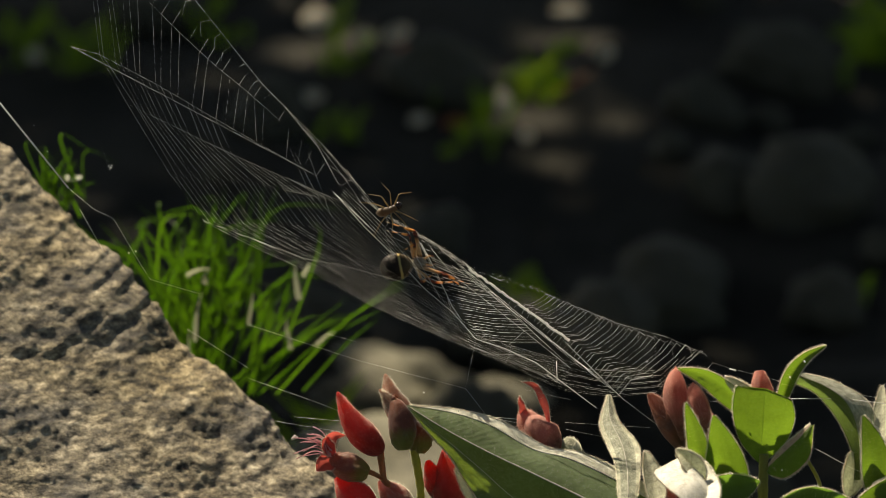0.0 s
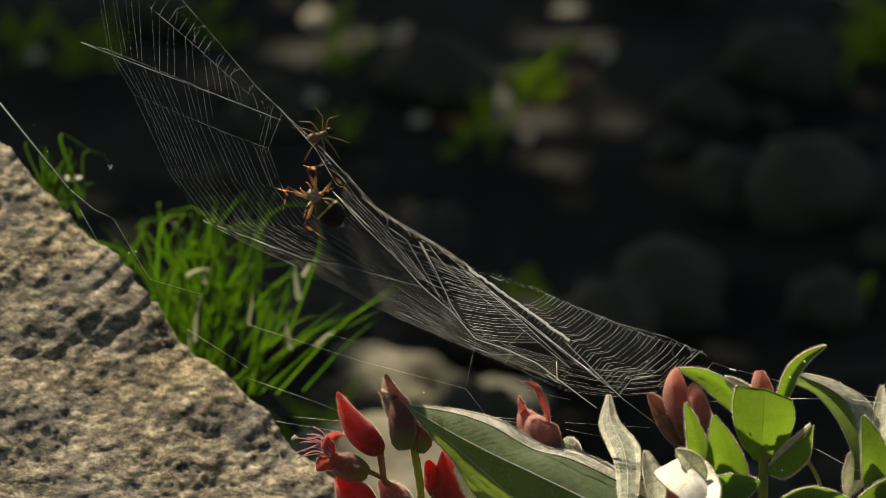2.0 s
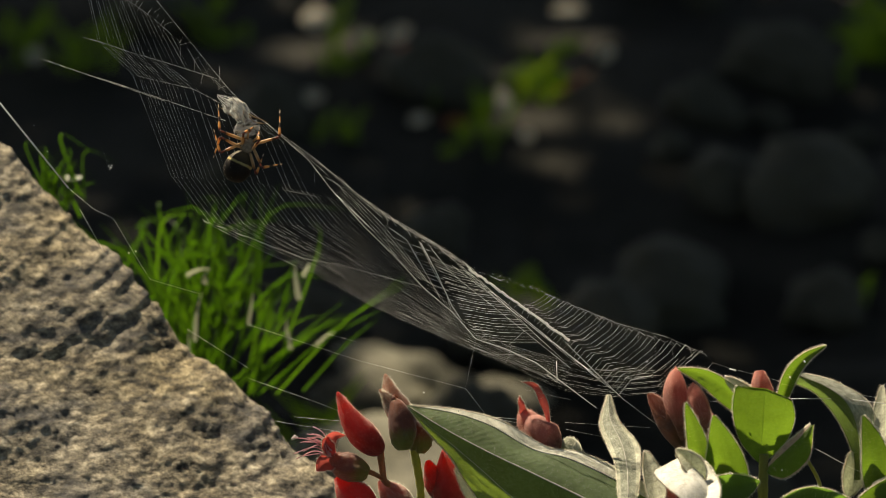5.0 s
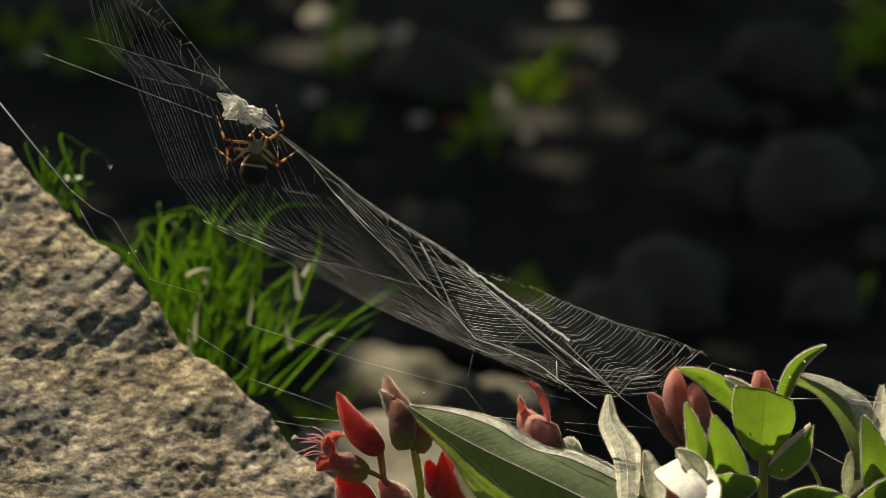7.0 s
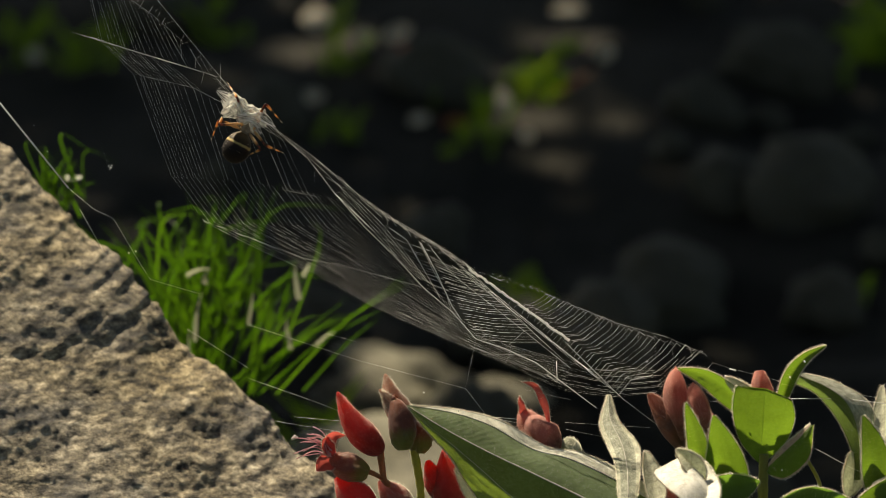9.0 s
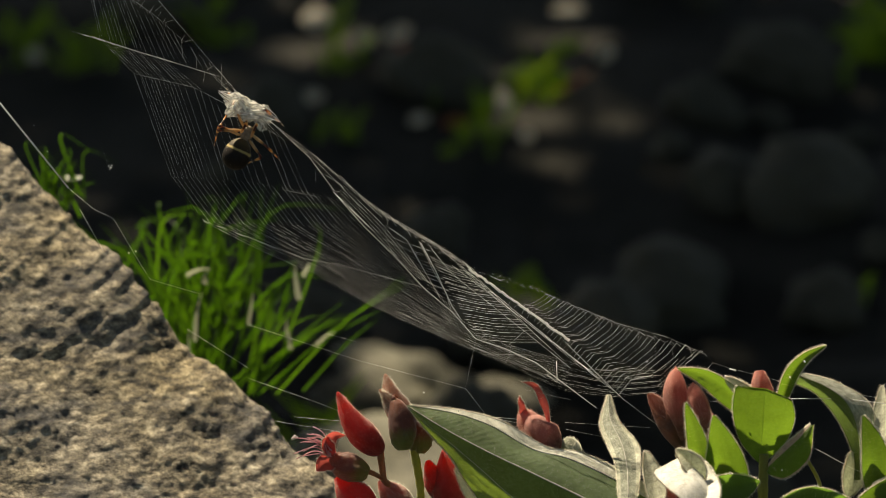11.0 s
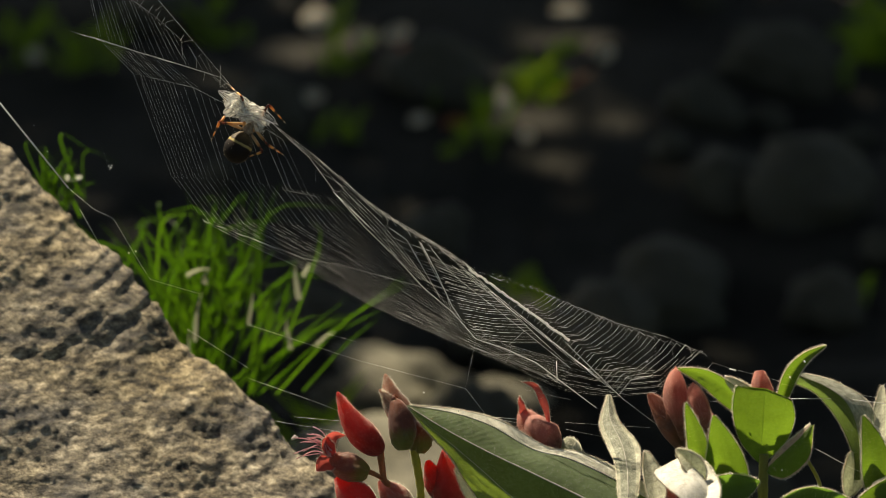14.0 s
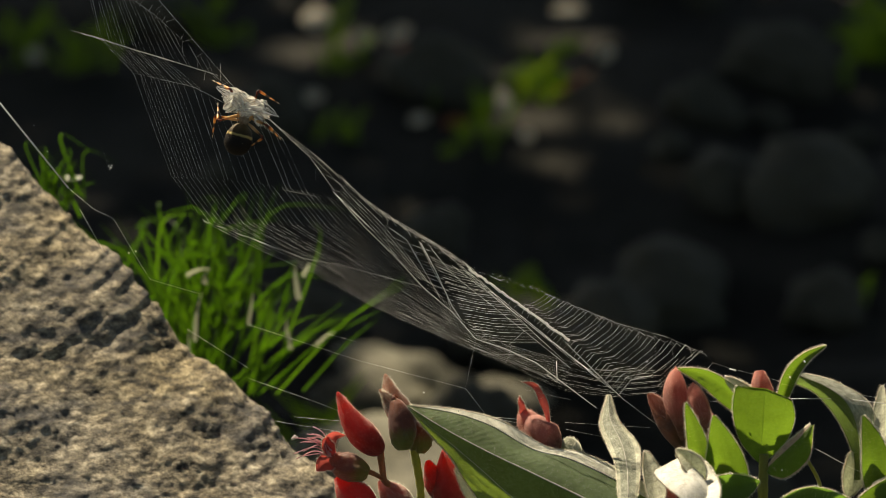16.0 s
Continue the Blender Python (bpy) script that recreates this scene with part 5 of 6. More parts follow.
def net_thread(ends, r, beads, rng):
    """A length of silk whose ends move: two straight pieces, one from each end, that slide over each other."""
    spans = [(b - a).length for a, b in map(ends, NET_KEYS)]
    long = 0.51 * max(spans)
    for back in (False, True):
        sh = Shape()
        strand(sh, [Vector((0, 0, 0)), Vector((0, long / 2, 0)), Vector((0, long, 0))], r, rng, beads, 0.35, 0.7)
        ob = new("net_thread", sh.mesh("net_thread", SILK))
        ob.parent = web
        net_threads.append((ob, ends, back))


def build_upper_net():
    rng = random.Random(14)
    turns = 26

    def at(row, f, shift=Vector((0, 0, 0))):
        return lambda t: net_place(row, f, t) + shift * between(((0.0, 1.0), (2.0, 1.0), (3.0, 0.8), (4.0, 0.3), (16.0, 0.3)), t)[0]

    def pair(p, q):
        return lambda t: (p(t), q(t))
    for k in range(turns + 1):
        f = k / turns
        g = [min(1, max(0, f + rng.gauss(0, 0.008))) for _ in range(4)]
        for row in range(3):
            if rng.random() > 0.07 and not (row == 1 and 0.62 < f < 0.86):
                net_thread(pair(at(row, g[row]), at(row + 1, g[row + 1])), 0.125 * rng.uniform(0.6, 1.4), 0.05, rng)
        if 0.3 < f < 0.85 and rng.random() > 0.35:
            up = (RIGHT * (22 - 14 * f) + UP * (36 - 24 * f)) * STEP
            net_thread(pair(at(0, g[0]), at(0, g[0], up)), 0.17, 0.05, rng)
    for row, r in ((0, 0.11), (1, 0.16), (2, 0.15)):
        for k in range(7):
            if row or 1 < k < 6:
                net_thread(pair(at(row, k / 7), at(row, (k + 1) / 7)), r, 0.10, rng)
    net_thread(pair(at(1, 0.0, (RIGHT * -48 + UP * 13) * STEP), at(1, 0.0)), 0.2, 0.05, rng)

    # the line that the spider pulls taut while it wraps; before and after it lies slack along a row of the net
    def taut(t):
        pull = between(((0.0, 0.0), (2.5, 0.0), (2.95, 1.0), (8.4, 1.0), (8.8, 0.0), (16.0, 0.0)), t)[0]
        x0, y0, x1, y1 = between(((0.0, 130, 126, 415, 212), (3.0, 130, 126, 415, 212), (3.5, 110, 72, 400, 178), (4.0, 75, 108, 412, 217), (6.5, 62, 90, 375, 208), (16.0, 62, 90, 375, 208)), t)
        return (net_place(1, 0.0, t) + (RIGHT * -48 + UP * 13) * STEP).lerp(knot(x0, y0, 0), pull), net_place(1, 0.95, t).lerp(knot(x1, y1, 80), pull)
    net_thread(taut, 0.3, 0.03, rng)

    # the dragline that swings out behind the running spider
    def drag(t):
        out = between(((0.0, 0.0), (2.6, 0.0), (2.95, 1.0), (3.1, 1.0), (3.4, 0.0), (16.0, 0.0)), t)[0]
        return knot(596, 346, 176).lerp(knot(482, 309, 100), out), knot(664, 412, 166).lerp(knot(572, 343, 150), out)
    net_thread(drag, 0.9 * 0.8, 0.0, rng)


build_upper_net()


# the line that carries the prey: an upper and a lower length, which meet at the prey
def carrying_line(points, r, rungs, seed, beads=0.02):
    """A line of the web with torn short threads that hang from it."""
    rng = random.Random(seed)
    pts = [knot(*q) for q in points]
    sh = Shape()
    strand(sh, pts, r, rng, beads, 0.5, 0.85)
    for i in range(rungs):
        f = (i + rng.uniform(0.2, 0.8)) / rungs
        k = min(int(f * 2), len(pts) - 2)
        a = pts[k].lerp(pts[k + 1], f * 2 - k if len(pts) > 2 else f)
        b = a + (RIGHT * -rng.uniform(8, 20) - UP * rng.uniform(2, 14)) * STEP
        c = b + (RIGHT * rng.uniform(-6, 4) - UP * rng.uniform(10, 26)) * STEP
        strand(sh, [a, b], 0.17, rng, 0.03)
        if rng.random() < 0.6:
            strand(sh, [b, c], 0.15, rng, 0.03)
    return sh


upper_line = part("upper_line", carrying_line(((430, 188, 120), (300, 28, 60), (120, -193, -20)), 0.17, 12, 1, 0.16), SILK, web)
lower_line = part("lower_line", carrying_line(((430, 188, 120), (560, 283, 158), (640, 350, 182)), 0.26, 3, 2, 0.10), SILK, web)
twin = carrying_line(((478, 224, 126), (545, 282, 158), (590, 340, 176)), 0.36, 0, 3, 0.04)
rng_twin = random.Random(8)
for chain in (((470, 216, 126), (540, 274, 150), (600, 330, 174), (640, 372, 176)), ((520, 258, 140), (600, 316, 174), (690, 392, 184)), ((565, 308, 160), (600, 328, 170), (604, 336, 172), (598, 342, 174), (590, 340, 176)),
              ((560, 285, 158), (612, 330, 172), (676, 385, 180)), ((600, 312, 168), (650, 362, 178), (690, 388, 184))):
    strand(twin, spline([knot(*q) for q in chain], 10), rng_twin.uniform(0.13, 0.2), rng_twin, 0.03)
lower_twin = part("lower_line", twin, SILK, web)


# ---- spider ----
def build_spider():
    """Built round the waist: x to its side, y to its head, z off the web."""
    m, t, p, o = nodes("abdomen")
    uv = t.nodes.new("ShaderNodeTexCoord")
    sep = t.nodes.new("ShaderNodeSeparateXYZ")
    t.links.new(uv.outputs["Generated"], sep.inputs[0])
    wob = t.nodes.new("ShaderNodeMath")
    wob.operation = "MULTIPLY_ADD"
    wob.inputs[1].default_value = 0.12
    t.links.new(grain(t, 500), wob.inputs[0])
    t.links.new(sep.outputs[1], wob.inputs[2])
    c = ramp(t, wob.outputs[0], [(0.50, (0.012, 0.009, 0.007)), (0.62, (0.02, 0.013, 0.009)), (0.665, (0.40, 0.31, 0.12)), (0.69, (0.42, 0.33, 0.13)), (0.73, (0.035, 0.025, 0.014)), (0.95, (0.10, 0.075, 0.04))])
    t.links.new(c, p.inputs["Base Color"])
    p.inputs["Roughness"].default_value = 0.55
    p.inputs["Specular IOR Level"].default_value = 0.15
    bumped(t, p, grain(t, 3000), 0.3, 0.0002)
    pale = plain("head_shield", [(0.3, (0.16, 0.12, 0.08)), (0.7, (0.34, 0.28, 0.20))], 800, 0.5, 0.3, 3, 0.0001)
    dark, orange, tan = (0.045, 0.02, 0.012), (0.80, 0.36, 0.09), (0.62, 0.42, 0.22)
    ring = ringed("ringed_leg", [(0.0, dark), (0.07, (0.3, 0.05, 0.02)), (0.13, orange), (0.30, (0.9, 0.5, 0.16)), (0.36, dark), (0.50, dark), (0.55, (0.9, 0.56, 0.26)), (0.72, orange), (0.77, dark), (0.86, dark), (0.9, (0.8, 0.66, 0.46)), (1.0, (0.7, 0.55, 0.4))])
    limb = ringed("thigh", [(0.0, (0.12, 0.06, 0.03)), (0.15, tan), (0.5, (0.66, 0.44, 0.22)), (0.66, (0.55, 0.26, 0.08)), (0.78, dark), (0.88, (0.25, 0.05, 0.02)), (1.0, dark)])
    body = thing("spider", spot(440, 237, 95), "dark spider with banded orange legs on its web", "spider")
    ORIGIN[body] = Vector((0, 0, 0))

    def egg(cx, cy, cz, rx, ry, rz, point):
        rows = []
        for i in range(17):
            a = math.pi * i / 16
            y = -math.cos(a)
            w = math.sin(a) * (1 - point * y)
            rows.append([Vector(((cx + rx * w * math.cos(b)), cy + ry * y, cz + rz * w * math.sin(b))) * STEP for b in [2 * math.pi * k / 18 for k in range(18)]])
        return Shape().sheet(rows, closed=True)
    part("abdomen", egg(0, -37, -4, 25, 30, 23, 0.12), m, body, "dark brown abdomen with a yellow band")
    part("head", egg(0, 4, 0, 12, 14, 8, 0.1), pale, body, "pale hairy head and chest")
    for s in (-1, 1):
        part("palp", Shape().tube([Vector((s * 5, 14, 3)) * STEP, Vector((s * 9, 24, 6)) * STEP, Vector((s * 7, 32, 2)) * STEP], [2 * STEP, 1.8 * STEP, 1.2 * STEP], 6), limb, body)
    fuzz = Shape()
    rng = random.Random(6)
    for _ in range(110):
        d = Vector((rng.gauss(0, 1), rng.gauss(0, 1), rng.gauss(0, 1))).normalized()
        q = Vector((d.x * 25, -37 + d.y * 30, -4 + d.z * 23)) * STEP
        fuzz.hair(q, q + (d + Vector((0, -0.4, 0))) * rng.uniform(1.5, 4) * STEP, 0.07 * STEP)
    part("hairs", fuzz, HAIRS, body, kind="stuff")
    legs = []
    for k, (hx, hy, upper, lower) in enumerate(((-8, 10, 50, 54), (-10, 5, 46, 50), (-10, 0, 27, 28), (-8, -5, 44, 46), (8, 10, 50, 54), (10, 5, 46, 50), (10, 0, 27, 28), (8, -5, 44, 46))):
        thigh = new("leg", Shape().tube([Vector((0, y * upper * STEP, z * STEP)) for y, z in ((0, 0), (0.12, 0.6), (0.35, 1), (0.6, 1), (0.76, 0.6), (0.84, 0.5), (0.93, 0.6), (1, 0))],
                                         [1.5 * STEP, 2.4 * STEP, 3.0 * STEP, 2.7 * STEP, 2.1 * STEP, 1.7 * STEP, 2.4 * STEP, 1.8 * STEP], 8).mesh("thigh", limb))
        thigh.parent = body
        shin = new("shin", Shape().tube([Vector((0, y * lower * STEP, 0)) for y in (0, 0.12, 0.3, 0.42, 0.46, 0.6, 0.8, 0.92, 1)],
                                         [1.7 * STEP, 2.5 * STEP, 2.3 * STEP, 1.7 * STEP, 1.3 * STEP, 1.5 * STEP, 1.0 * STEP, 0.8 * STEP, 0.35 * STEP], 8).mesh("shin", ring))
        shin.parent = thigh
        tagged(shin, "orange and black banded shin")
        legs.append((thigh, shin, Vector((hx, hy, 2)), upper, lower, k))
    return body, legs


spider, spider_legs = build_spider()


# ---- prey: a small long-legged insect, later wrapped in silk ----
insect_legs = []


def build_prey():
    prey = thing("insect", spot(430, 200, 110), "small brown long-legged insect caught in the web", "insect")
    ORIGIN[prey] = Vector((0, 0, 0))
    brown = airy("insect_body", (0.13, 0.085, 0.04), (0.34, 0.2, 0.07), 0.25, 0.4)
    dark = plain("insect_head", [(0.3, (0.01, 0.008, 0.008)), (0.7, (0.04, 0.02, 0.015))], 900, 0.25, 0.2)
    v = lambda *a: Vector(a) * STEP
    part("body", Shape().tube(spline([v(-26, 3, 0), v(-16, 1, 1), v(-4, 0, 2), v(8, 0, 1), v(15, 0, 0)], 16), [r * STEP for r in (1, 4, 6.5, 8, 8.6, 8.8, 8.4, 7.6, 6.6, 6.2, 6.4, 6.8, 6.8, 6.4, 5.4, 4, 2)], 14), brown, prey)
    part("head", Shape().tube([v(12, 1, 0), v(15, 2, 1), v(20, 3, 1), v(24, 3, 0)], [3 * STEP, 7 * STEP, 6.5 * STEP, 1.5 * STEP], 12), dark, prey, "glossy black head")
    pale = airy("insect_leg", (0.34, 0.24, 0.11), (0.5, 0.34, 0.13), 0.4, 0.4)
    for x, s, kx, ky, tx, ty in ((10, 1, 24, 22, 46, 20), (5, 1, 12, 30, 4, 52), (0, 1, -6, 28, -26, 40), (-5, 1, -24, 20, -48, 30), (10, -1, 26, -18, 44, -34), (5, -1, 14, -26, 22, -52), (0, -1, -4, -26, -14, -48), (-5, -1, -24, -18, -42, -36)):
        leg = part("leg", Shape().tube(spline([v(x, 5 * s, 2), v((x + kx) / 2, (5 * s + ky) / 2, 7), v(kx, ky, 9), v((kx + tx) / 2, (ky + ty) / 2, 6), v(tx, ty, 1)], 10), [r * STEP for r in (1.1, 1.4, 1.5, 1.2, 1.0, 0.9, 1.0, 0.8, 0.7, 0.5, 0.3)], 6), pale, prey, "pale jointed leg")
        insect_legs.append((leg, v(x, 5 * s, 2), v(tx, ty, 1), v(-30 if x > 2 else 24, 3 * s, 0)))
    return prey


insect = build_prey()


def build_shroud():
    """Silk that the spider draws out and lays round the insect, patch by patch."""
    shroud = thing("silk_shroud", (0, 0, 0), "crumpled white silk wrapped round the caught insect", "silk")
    patches = []
    spots = ((-20, 10, 6, 35), (-8, 8, 13, -25), (8, 4, 14, 30), (24, -6, 8, -20), (-14, -6, 13, 70), (6, -12, 10, 10), (-20, 2, 2, 80), (28, -12, 2, -60), (-2, 12, -8, 0), (14, 6, -9, 40))
    for i, (x, y, z, a) in enumerate(spots):
        slant = a
        sh = Shape()
        rng = random.Random(20 + i)
        rows = []
        for j in range(23):
            row = []
            for k in range(19):
                u, w = j / 22 - 0.5, k / 18 - 0.5
                b = (49 if i < 5 else 38) * (1 - 0.35 * abs(w) + 0.3 * fbm(Vector((w * 3, i, 0)), 2))
                c = (37 if i < 5 else 28) * (1 - 0.5 * u * u * 4 + 0.3 * fbm(Vector((u * 3, i, 5)), 2))
                fold = 1 - abs(fbm(Vector((u * 1.6 + i, w * 3 + u * 2, 2)), 2)) * 2
                h = -26 * (u * u + w * w) + 5 * fold
                row.append(Vector((u * b, w * c, h)) * STEP)
            rows.append(row)
        sh.sheet(rows)
        for _ in range(7):
            k = rng.uniform(1, 17)
            a, b = rng.randrange(0, 6), rng.randrange(15, 23)
            line = []
            for j in range(a, b):
                q = min(17, max(0, k + (j - 11) * 0.18 * math.sin(i + k)))
                line.append(rows[j][int(q)].lerp(rows[j][int(q) + 1], q % 1) + Vector((0, 0, 0.5)) * STEP)
            sh.tube(line, rng.uniform(0.1, 0.26) * STEP, 4, False, 1)
        if i in (0, 3):
            out = -1 if i == 0 else 1
            for _ in range(14):
                y = rng.uniform(-12, 12)
                sh.tube(spline([Vector((out * 10, y, 2)) * STEP, Vector((out * 26, y * 0.6, 1)) * STEP, Vector((out * rng.uniform(28, 40), y * 0.1, 0)) * STEP], 6), rng.uniform(0.15, 0.35) * STEP, 4, False, 1)
        ob = new("silk_patch", sh.mesh("silk_patch", [SILK_SHEET, BAND]))
        ob.parent = shroud
        patches.append((ob, pose(x * 1.1 * STEP, y * 0.7 * STEP, z * STEP, 25 * (1 if y < 0 else -1), 0, slant if i not in (0, 3) else 0)))
    return shroud, patches


silk_shroud, silk_patches = build_shroud()

# ---- what moves ----
# seconds; head, then abdomen of the spider on the grid
SPIDER_PATH = ((0.0, 738, 466, 706, 472), (0.4, 712, 460, 694, 480), (0.5, 650, 462, 661, 497), (0.6, 702, 402, 672, 440), (0.8, 700, 415, 672, 446), (1.0, 674, 380, 665, 421), (1.2, 664, 380, 676, 417),
               (1.5, 652, 424, 684, 450), (1.8, 588, 362, 612, 394), (2.0, 558, 350, 584, 377), (2.2, 539, 344, 564, 374), (2.5, 553, 346, 563, 387), (2.7, 500, 304, 507, 348),
               (3.0, 463, 252, 463, 293), (3.2, 424, 244, 412, 288), (3.5, 402, 257, 376, 297), (3.8, 430, 258, 396, 293))
SPIDER_REST = ((4.1, 428, 256, 407, 296), (5.2, 438, 262, 420, 300), (6.5, 440, 266, 428, 307), (7.0, 454, 264, 448, 308), (7.5, 454, 266, 448, 310), (8.0, 456, 266, 449, 310), (8.5, 452, 250, 446, 294), (9.0, 436, 228, 416, 265),
               (10.3, 438, 238, 424, 276), (11.5, 434, 240, 415, 275), (12.0, 442, 234, 432, 271), (12.5, 437, 236, 432, 276), (13.0, 432, 232, 411, 268), (13.5, 438, 220, 412, 252),
               (14.0, 440, 228, 420, 263), (14.5, 438, 234, 422, 271), (15.0, 437, 225, 420, 260), (15.5, 438, 224, 423, 260), (16.0, 432, 211, 422, 247))
INSECT_PATH = ((0.0, 690, 372, 20), (0.4, 684, 366, 30), (0.5, 668, 390, 40), (0.6, 714, 290, 10), (0.8, 708, 290, 60), (1.0, 692, 300, 30), (1.2, 716, 310, 40), (1.5, 676, 368, 80), (1.8, 606, 276, 60),
               (2.0, 568, 240, 20), (2.2, 546, 240, 0), (2.5, 508, 224, -20), (2.7, 486, 216, -40), (3.0, 470, 208, -50), (3.2, 456, 220, -35), (3.5, 426, 214, -40), (3.8, 436, 204, -35),
               (4.1, 433, 206, -35), (6.5, 428, 203, -35), (7.0, 432, 200, -33), (8.5, 432, 204, -36), (9.0, 430, 198, -36), (11.5, 437, 194, -30), (12.5, 431, 200, -36), (13.0, 432, 198, -34),
               (13.5, 437, 187, -40), (14.0, 434, 196, -34), (14.5, 432, 197, -34), (15.5, 432, 198, -34), (16.0, 433, 186, -30))
# where the two lengths of the line meet, and how far along it is at the height of the site's upper rim
JOINT_PATH = ((0.0, 464, 149, 345), (0.4, 455, 149, 335), (0.5, 440, 150, 312), (0.7, 480, 150, 350), (1.0, 525, 150, 402), (1.2, 500, 150, 370), (1.5, 472, 150, 337), (2.0, 450, 150, 321), (2.5, 448, 158, 274),
              (3.0, 436, 172, 272), (3.2, 428, 180, 270), (3.5, 420, 190, 270), (4.1, 430, 188, 276), (6.5, 428, 188, 276),
              (9.0, 430, 186, 278), (11.5, 436, 182, 280), (12.5, 430, 188, 278), (13.5, 436, 176, 282), (14.5, 431, 187, 278), (16.0, 433, 178, 280))


TIMES = sorted({round(0.1 * k, 2) for k in range(0, 42)} | {round(4.2 + 0.25 * k, 2) for k in range(0, 48)} | {16.0})


def spider_pose(t):
    hx, hy, ax, ay = between(SPIDER_PATH + SPIDER_REST, t)
    far = between(((0.0, 100), (1.0, 80), (2.5, 66), (3.5, 50), (8.0, 50), (9.2, 64), (16.0, 64)), t)[0]
    turn = math.degrees(math.atan2(ax - hx, ay - hy))
    return stand(hx, hy, far, turn)


def insect_pose(t):
    x, y, a = between(INSECT_PATH, t)
    far = between(((0.0, 104), (1.0, 96), (2.5, 80), (3.5, 70), (8.0, 70), (9.2, 50), (16.0, 50)), t)[0]
    return stand(x, y, far, a)


# feet of the eight legs, in steps from the waist: while it runs, rests and wraps
RUN = ((-42, 58), (-60, 20), (-38, -8), (-34, -58), (30, 66), (62, 26), (40, -4), (48, -44))
REST = ((-84, -42), (-80, -34), (-24, -22), (-68, -44), (54, 84), (58, 72), (24, 28), (46, 66))
WRAP = ((-78, 52), (-72, -2), (-4, 40), (-44, -38), (26, 90), (72, 6), (4, 38), (33, 6))
WRAP_KNEES = ((-46, 12), (-60, -30), (-10, 18), (-58, -16), (36, 44), (36, -6), (10, 18), (40, -30))
BIND = ((-70, 58), (-50, 22), (-8, 36), (-46, -46), (50, 38), (76, -12), (6, 36), (22, -44))
BIND_KNEES = ((-36, 34), (-56, 0), (-10, 18), (-58, -22), (40, 62), (42, -4), (10, 18), (34, -34))


def leg_rows(hip, upper, lower, k):
    rows = []
    rng = random.Random(40 + k)
    phase, rate = rng.uniform(0, 6), rng.uniform(0.7, 1.3)
    side = -1 if k < 4 else 1
    for t in TIMES:
        busy = between(((0.0, 1.0), (3.2, 1.0), (4.0, 0.0), (16.0, 0.0)), t)[0]
        bind = between(((0.0, 0.0), (8.2, 0.0), (9.0, 1.0), (16.0, 1.0)), t)[0]
        wx, wy = [p + (q - p) * bind for p, q in zip(WRAP[k], BIND[k])]
        fx = RUN[k][0] * busy + wx * (1 - busy)
        fy = RUN[k][1] * busy + wy * (1 - busy)
        calm = between(((0.0, 1.0), (0.4, 1.0), (0.65, 0.0), (16.0, 0.0)), t)[0]
        fx, fy = fx + (REST[k][0] - fx) * calm, fy + (REST[k][1] - fy) * calm
        swing = (1 - 0.8 * calm) * (9 * busy + 6 * (1 - busy)) * math.sin(rate * (5.2 * busy + 2.6) * min(t, 3.6) + rate * 2.4 * t + phase)
        foot = Vector((fx + swing * 0.6, fy + swing, -10 if k % 4 != 2 else 4))
        d = foot - hip
        l = min(d.length, (upper + lower) * 0.97)
        d.normalize()
        foot = hip + d * l
        c = (upper * upper + l * l - lower * lower) / (2 * upper * l)
        h = upper * math.sqrt(max(0, 1 - c * c))
        wrap = between(((0.0, 0.0), (3.2, 0.0), (4.0, 1.0), (16.0, 1.0)), t)[0]
        kx, ky = [p + (q - p) * bind for p, q in zip(WRAP_KNEES[k], BIND_KNEES[k])]
        free = Vector((side * (0.5, 0.3, 0.8, 0.8)[k % 4], (0.8, 0.7, -0.3, 0.35)[k % 4], 0.22))
        outward = free.lerp((Vector((kx, ky, 8)) - hip).normalized(), wrap)
        outward = (outward - d * outward.dot(d)).normalized()
        knee = hip + d * upper * c + outward * h

        def aim(a, b):
            y = (b - a).normalized()
            z = (Vector((0, 0, 1)) - y * y.z).normalized()
            r = Matrix((y.cross(z), y, z)).transposed()
            return Matrix.Translation(a * STEP) @ r.to_4x4()
        thigh = aim(hip, knee)
        rows.append((t, thigh, thigh.inverted() @ aim(knee, foot)))
    return rows


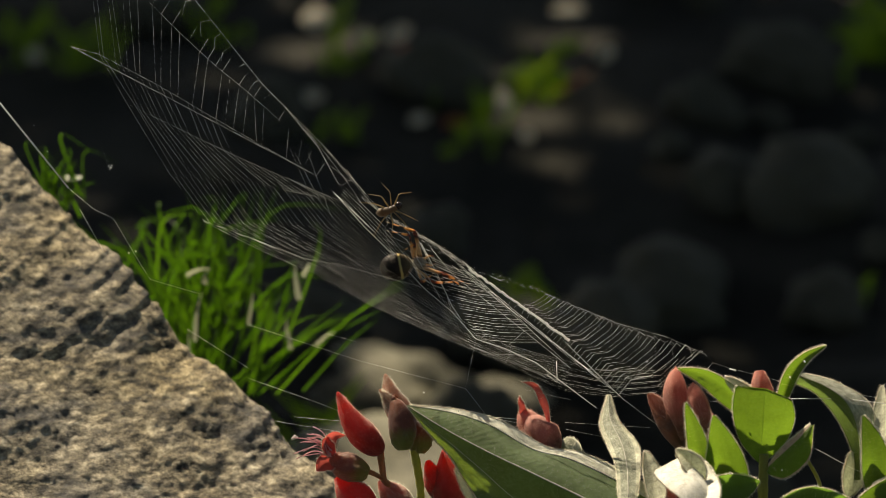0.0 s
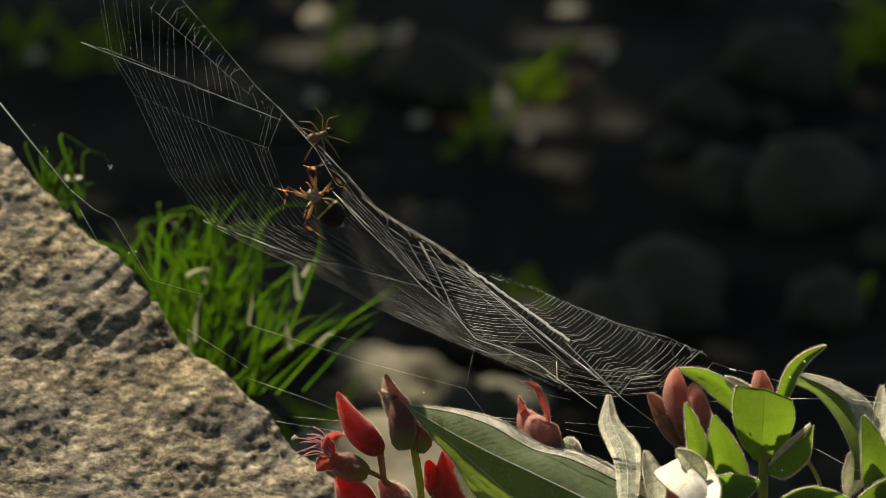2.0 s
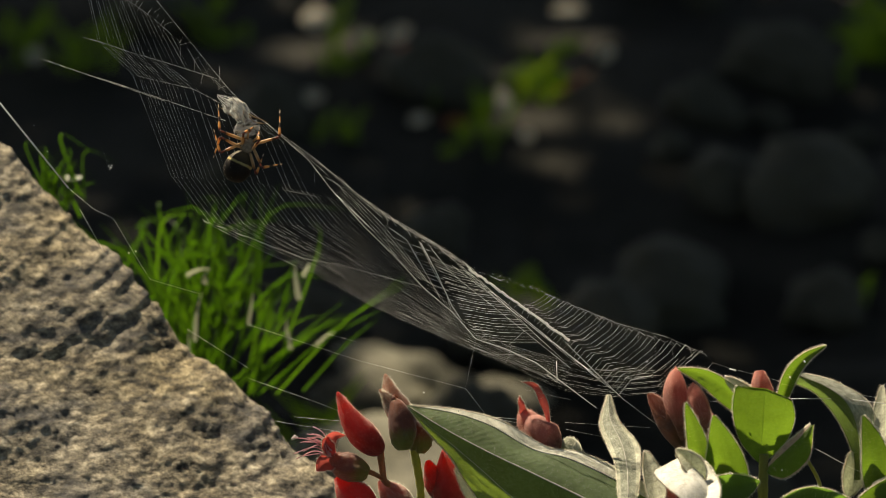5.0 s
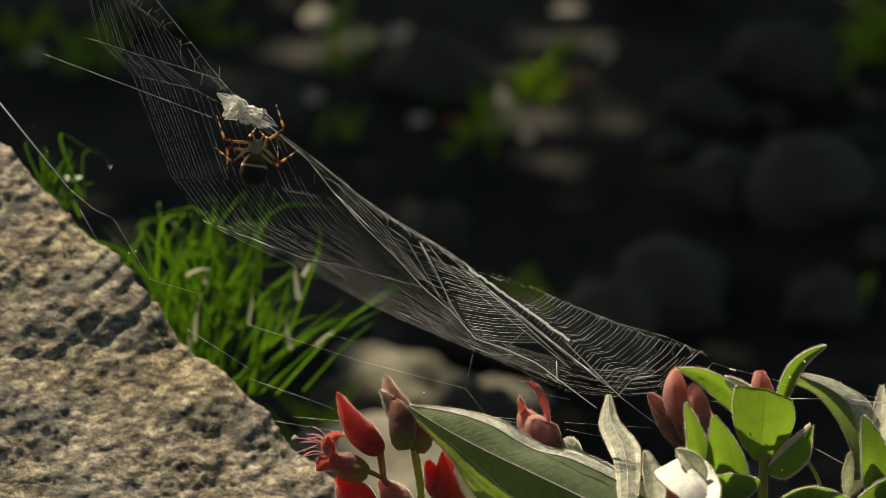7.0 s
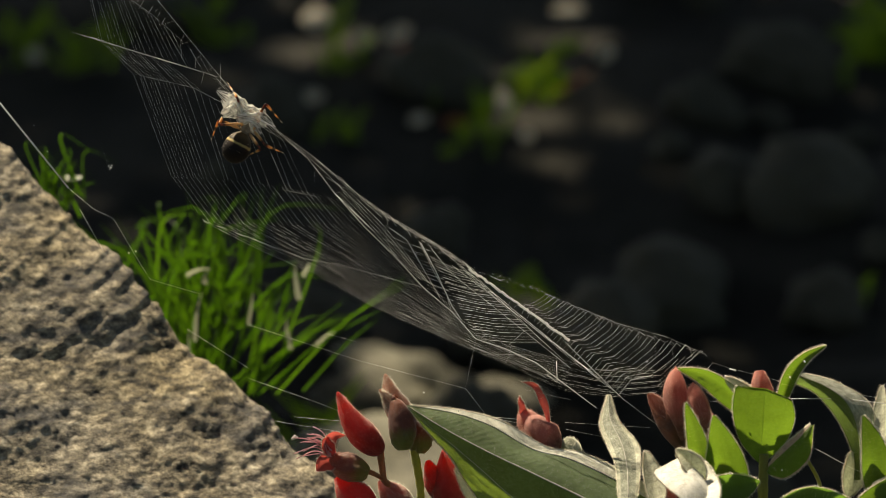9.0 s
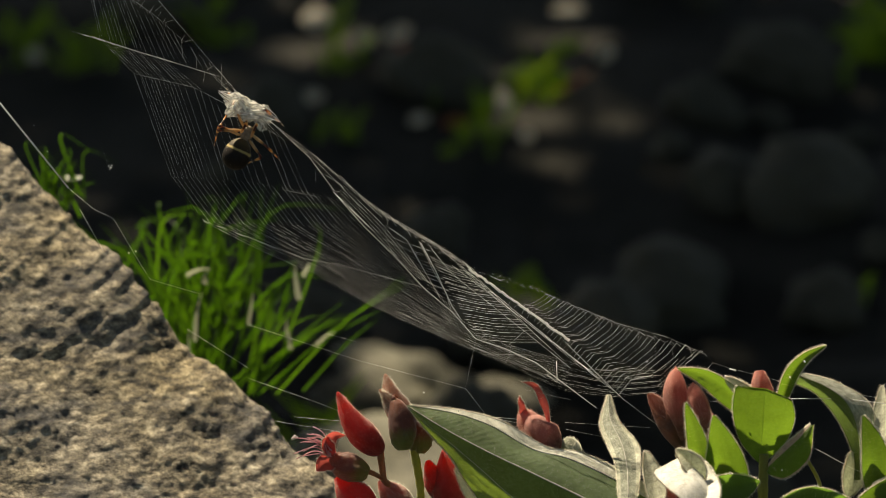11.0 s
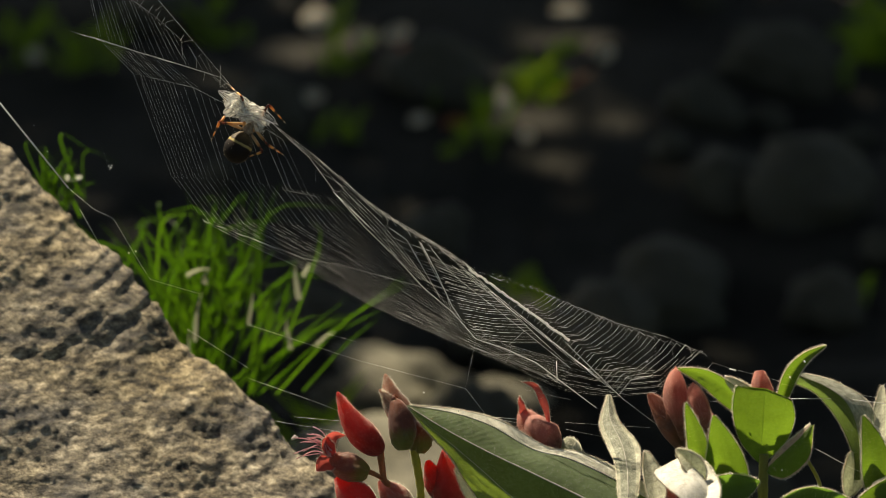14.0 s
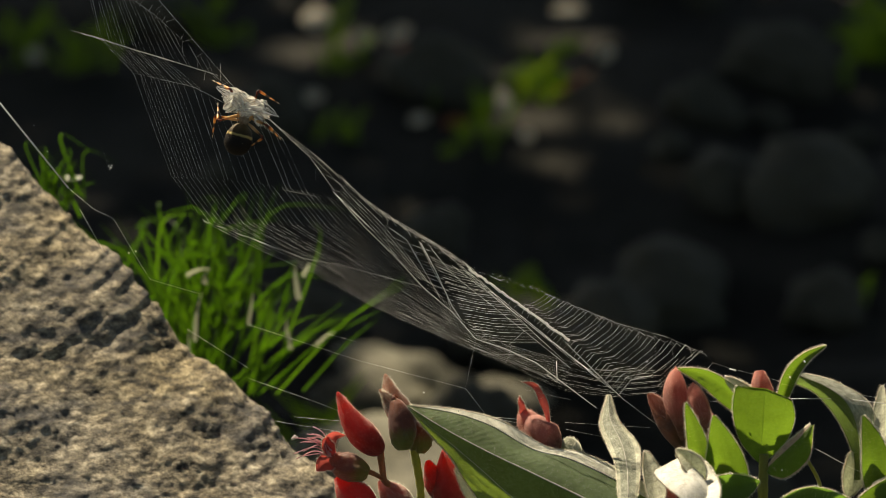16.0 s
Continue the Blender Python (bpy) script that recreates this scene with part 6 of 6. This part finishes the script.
def motions():
    walk(spider, [(t, spider_pose(t)) for t in TIMES])
    walk(insect, [(t, insect_pose(t)) for t in TIMES])
    # the insect's legs fold along its body as the silk binds them
    for leg, root, toe, folded in insect_legs:
        bent = (toe - root).rotation_difference(folded - root)
        rows = []
        for t in (0.0, 0.6, 0.9, 1.2, 1.5, 1.8, 2.1, 2.4, 2.7, 3.0, 3.4, 3.8, 4.2, 4.6, 5.0, 5.4, 16.0):
            f = between(((0.0, 0.0), (3.4, 0.0), (5.4, 1.0), (16.0, 1.0)), t)[0]
            kick = (0.12 * math.sin(7 * t + root.x * 9000) if t < 3.5 else 0.0)
            turn = Matrix.Rotation(kick, 4, "Z") @ Matrix.Rotation(bent.angle * f, 4, bent.axis)
            rows.append((t, Matrix.Translation(root) @ turn @ Matrix.Translation(ORIGIN[leg] - root)))
        walk(leg, rows)
    for thigh, shin, hip, upper, lower, k in spider_legs:
        rows = leg_rows(hip, upper, lower, k)
        walk(thigh, [(t, a) for t, a, b in rows])
        walk(shin, [(t, b) for t, a, b in rows])
    for i, (ob, m) in enumerate(silk_patches):
        leave = (3.7, 4.2, 4.7, 5.1, 5.5, 7.4, 5.9, 8.6, 9.4, 10.4)[i]
        rows = []
        for t in TIMES:
            f = min(1, max(0, (t - leave) / 0.4))
            a, b = spider_pose(t) @ pose(0, -36 * STEP, -8 * STEP, 0, 0, 90), insect_pose(t) @ pose(0, 0, 0, 0, 0, 4) @ m
            q = a.to_quaternion().slerp(b.to_quaternion(), f)
            rows.append((t, Matrix.Translation(a.translation.lerp(b.translation, f)) @ q.to_matrix().to_4x4()))
        walk(ob, rows)
    # the line swings about the hub, the threads of the upper net sink with it
    rest = Vector((430, 188, 120))
    lines = {upper_line: [], lower_line: [], lower_twin: []}
    for t, x, y, rim in JOINT_PATH:
        joint = knot(x, y, 120)
        home = knot(*rest)
        turn = (home - HUB).rotation_difference(joint - HUB).to_matrix().to_4x4()
        swing = Matrix.Translation(HUB) @ turn @ Matrix.Translation(-HUB)
        moved = swing @ home
        for ob in lines:
            world_m = swing
            if ob is upper_line:
                bend = (knot(300, 28, 60) - home).rotation_difference(knot(rim, 0, 52) - joint).to_matrix().to_4x4()
                world_m = Matrix.Translation(moved) @ bend @ Matrix.Translation(-home)
            local = Matrix.Translation(-ORIGIN[web]) @ world_m @ Matrix.Translation(ORIGIN[ob])
            lines[ob].append((t, local))
    for ob, rows in lines.items():
        walk(ob, rows)
    for ob, ends, back in net_threads:
        rows = []
        for t in NET_KEYS:
            a, b = reversed(ends(t)) if back else ends(t)
            y = (b - a).normalized()
            z = (-BACK + BACK.dot(y) * y).normalized()
            r = Matrix((y.cross(z), y, z)).transposed()
            rows.append((t, Matrix.Translation(a - ORIGIN[web]) @ r.to_4x4()))
        walk(ob, rows)


motions()
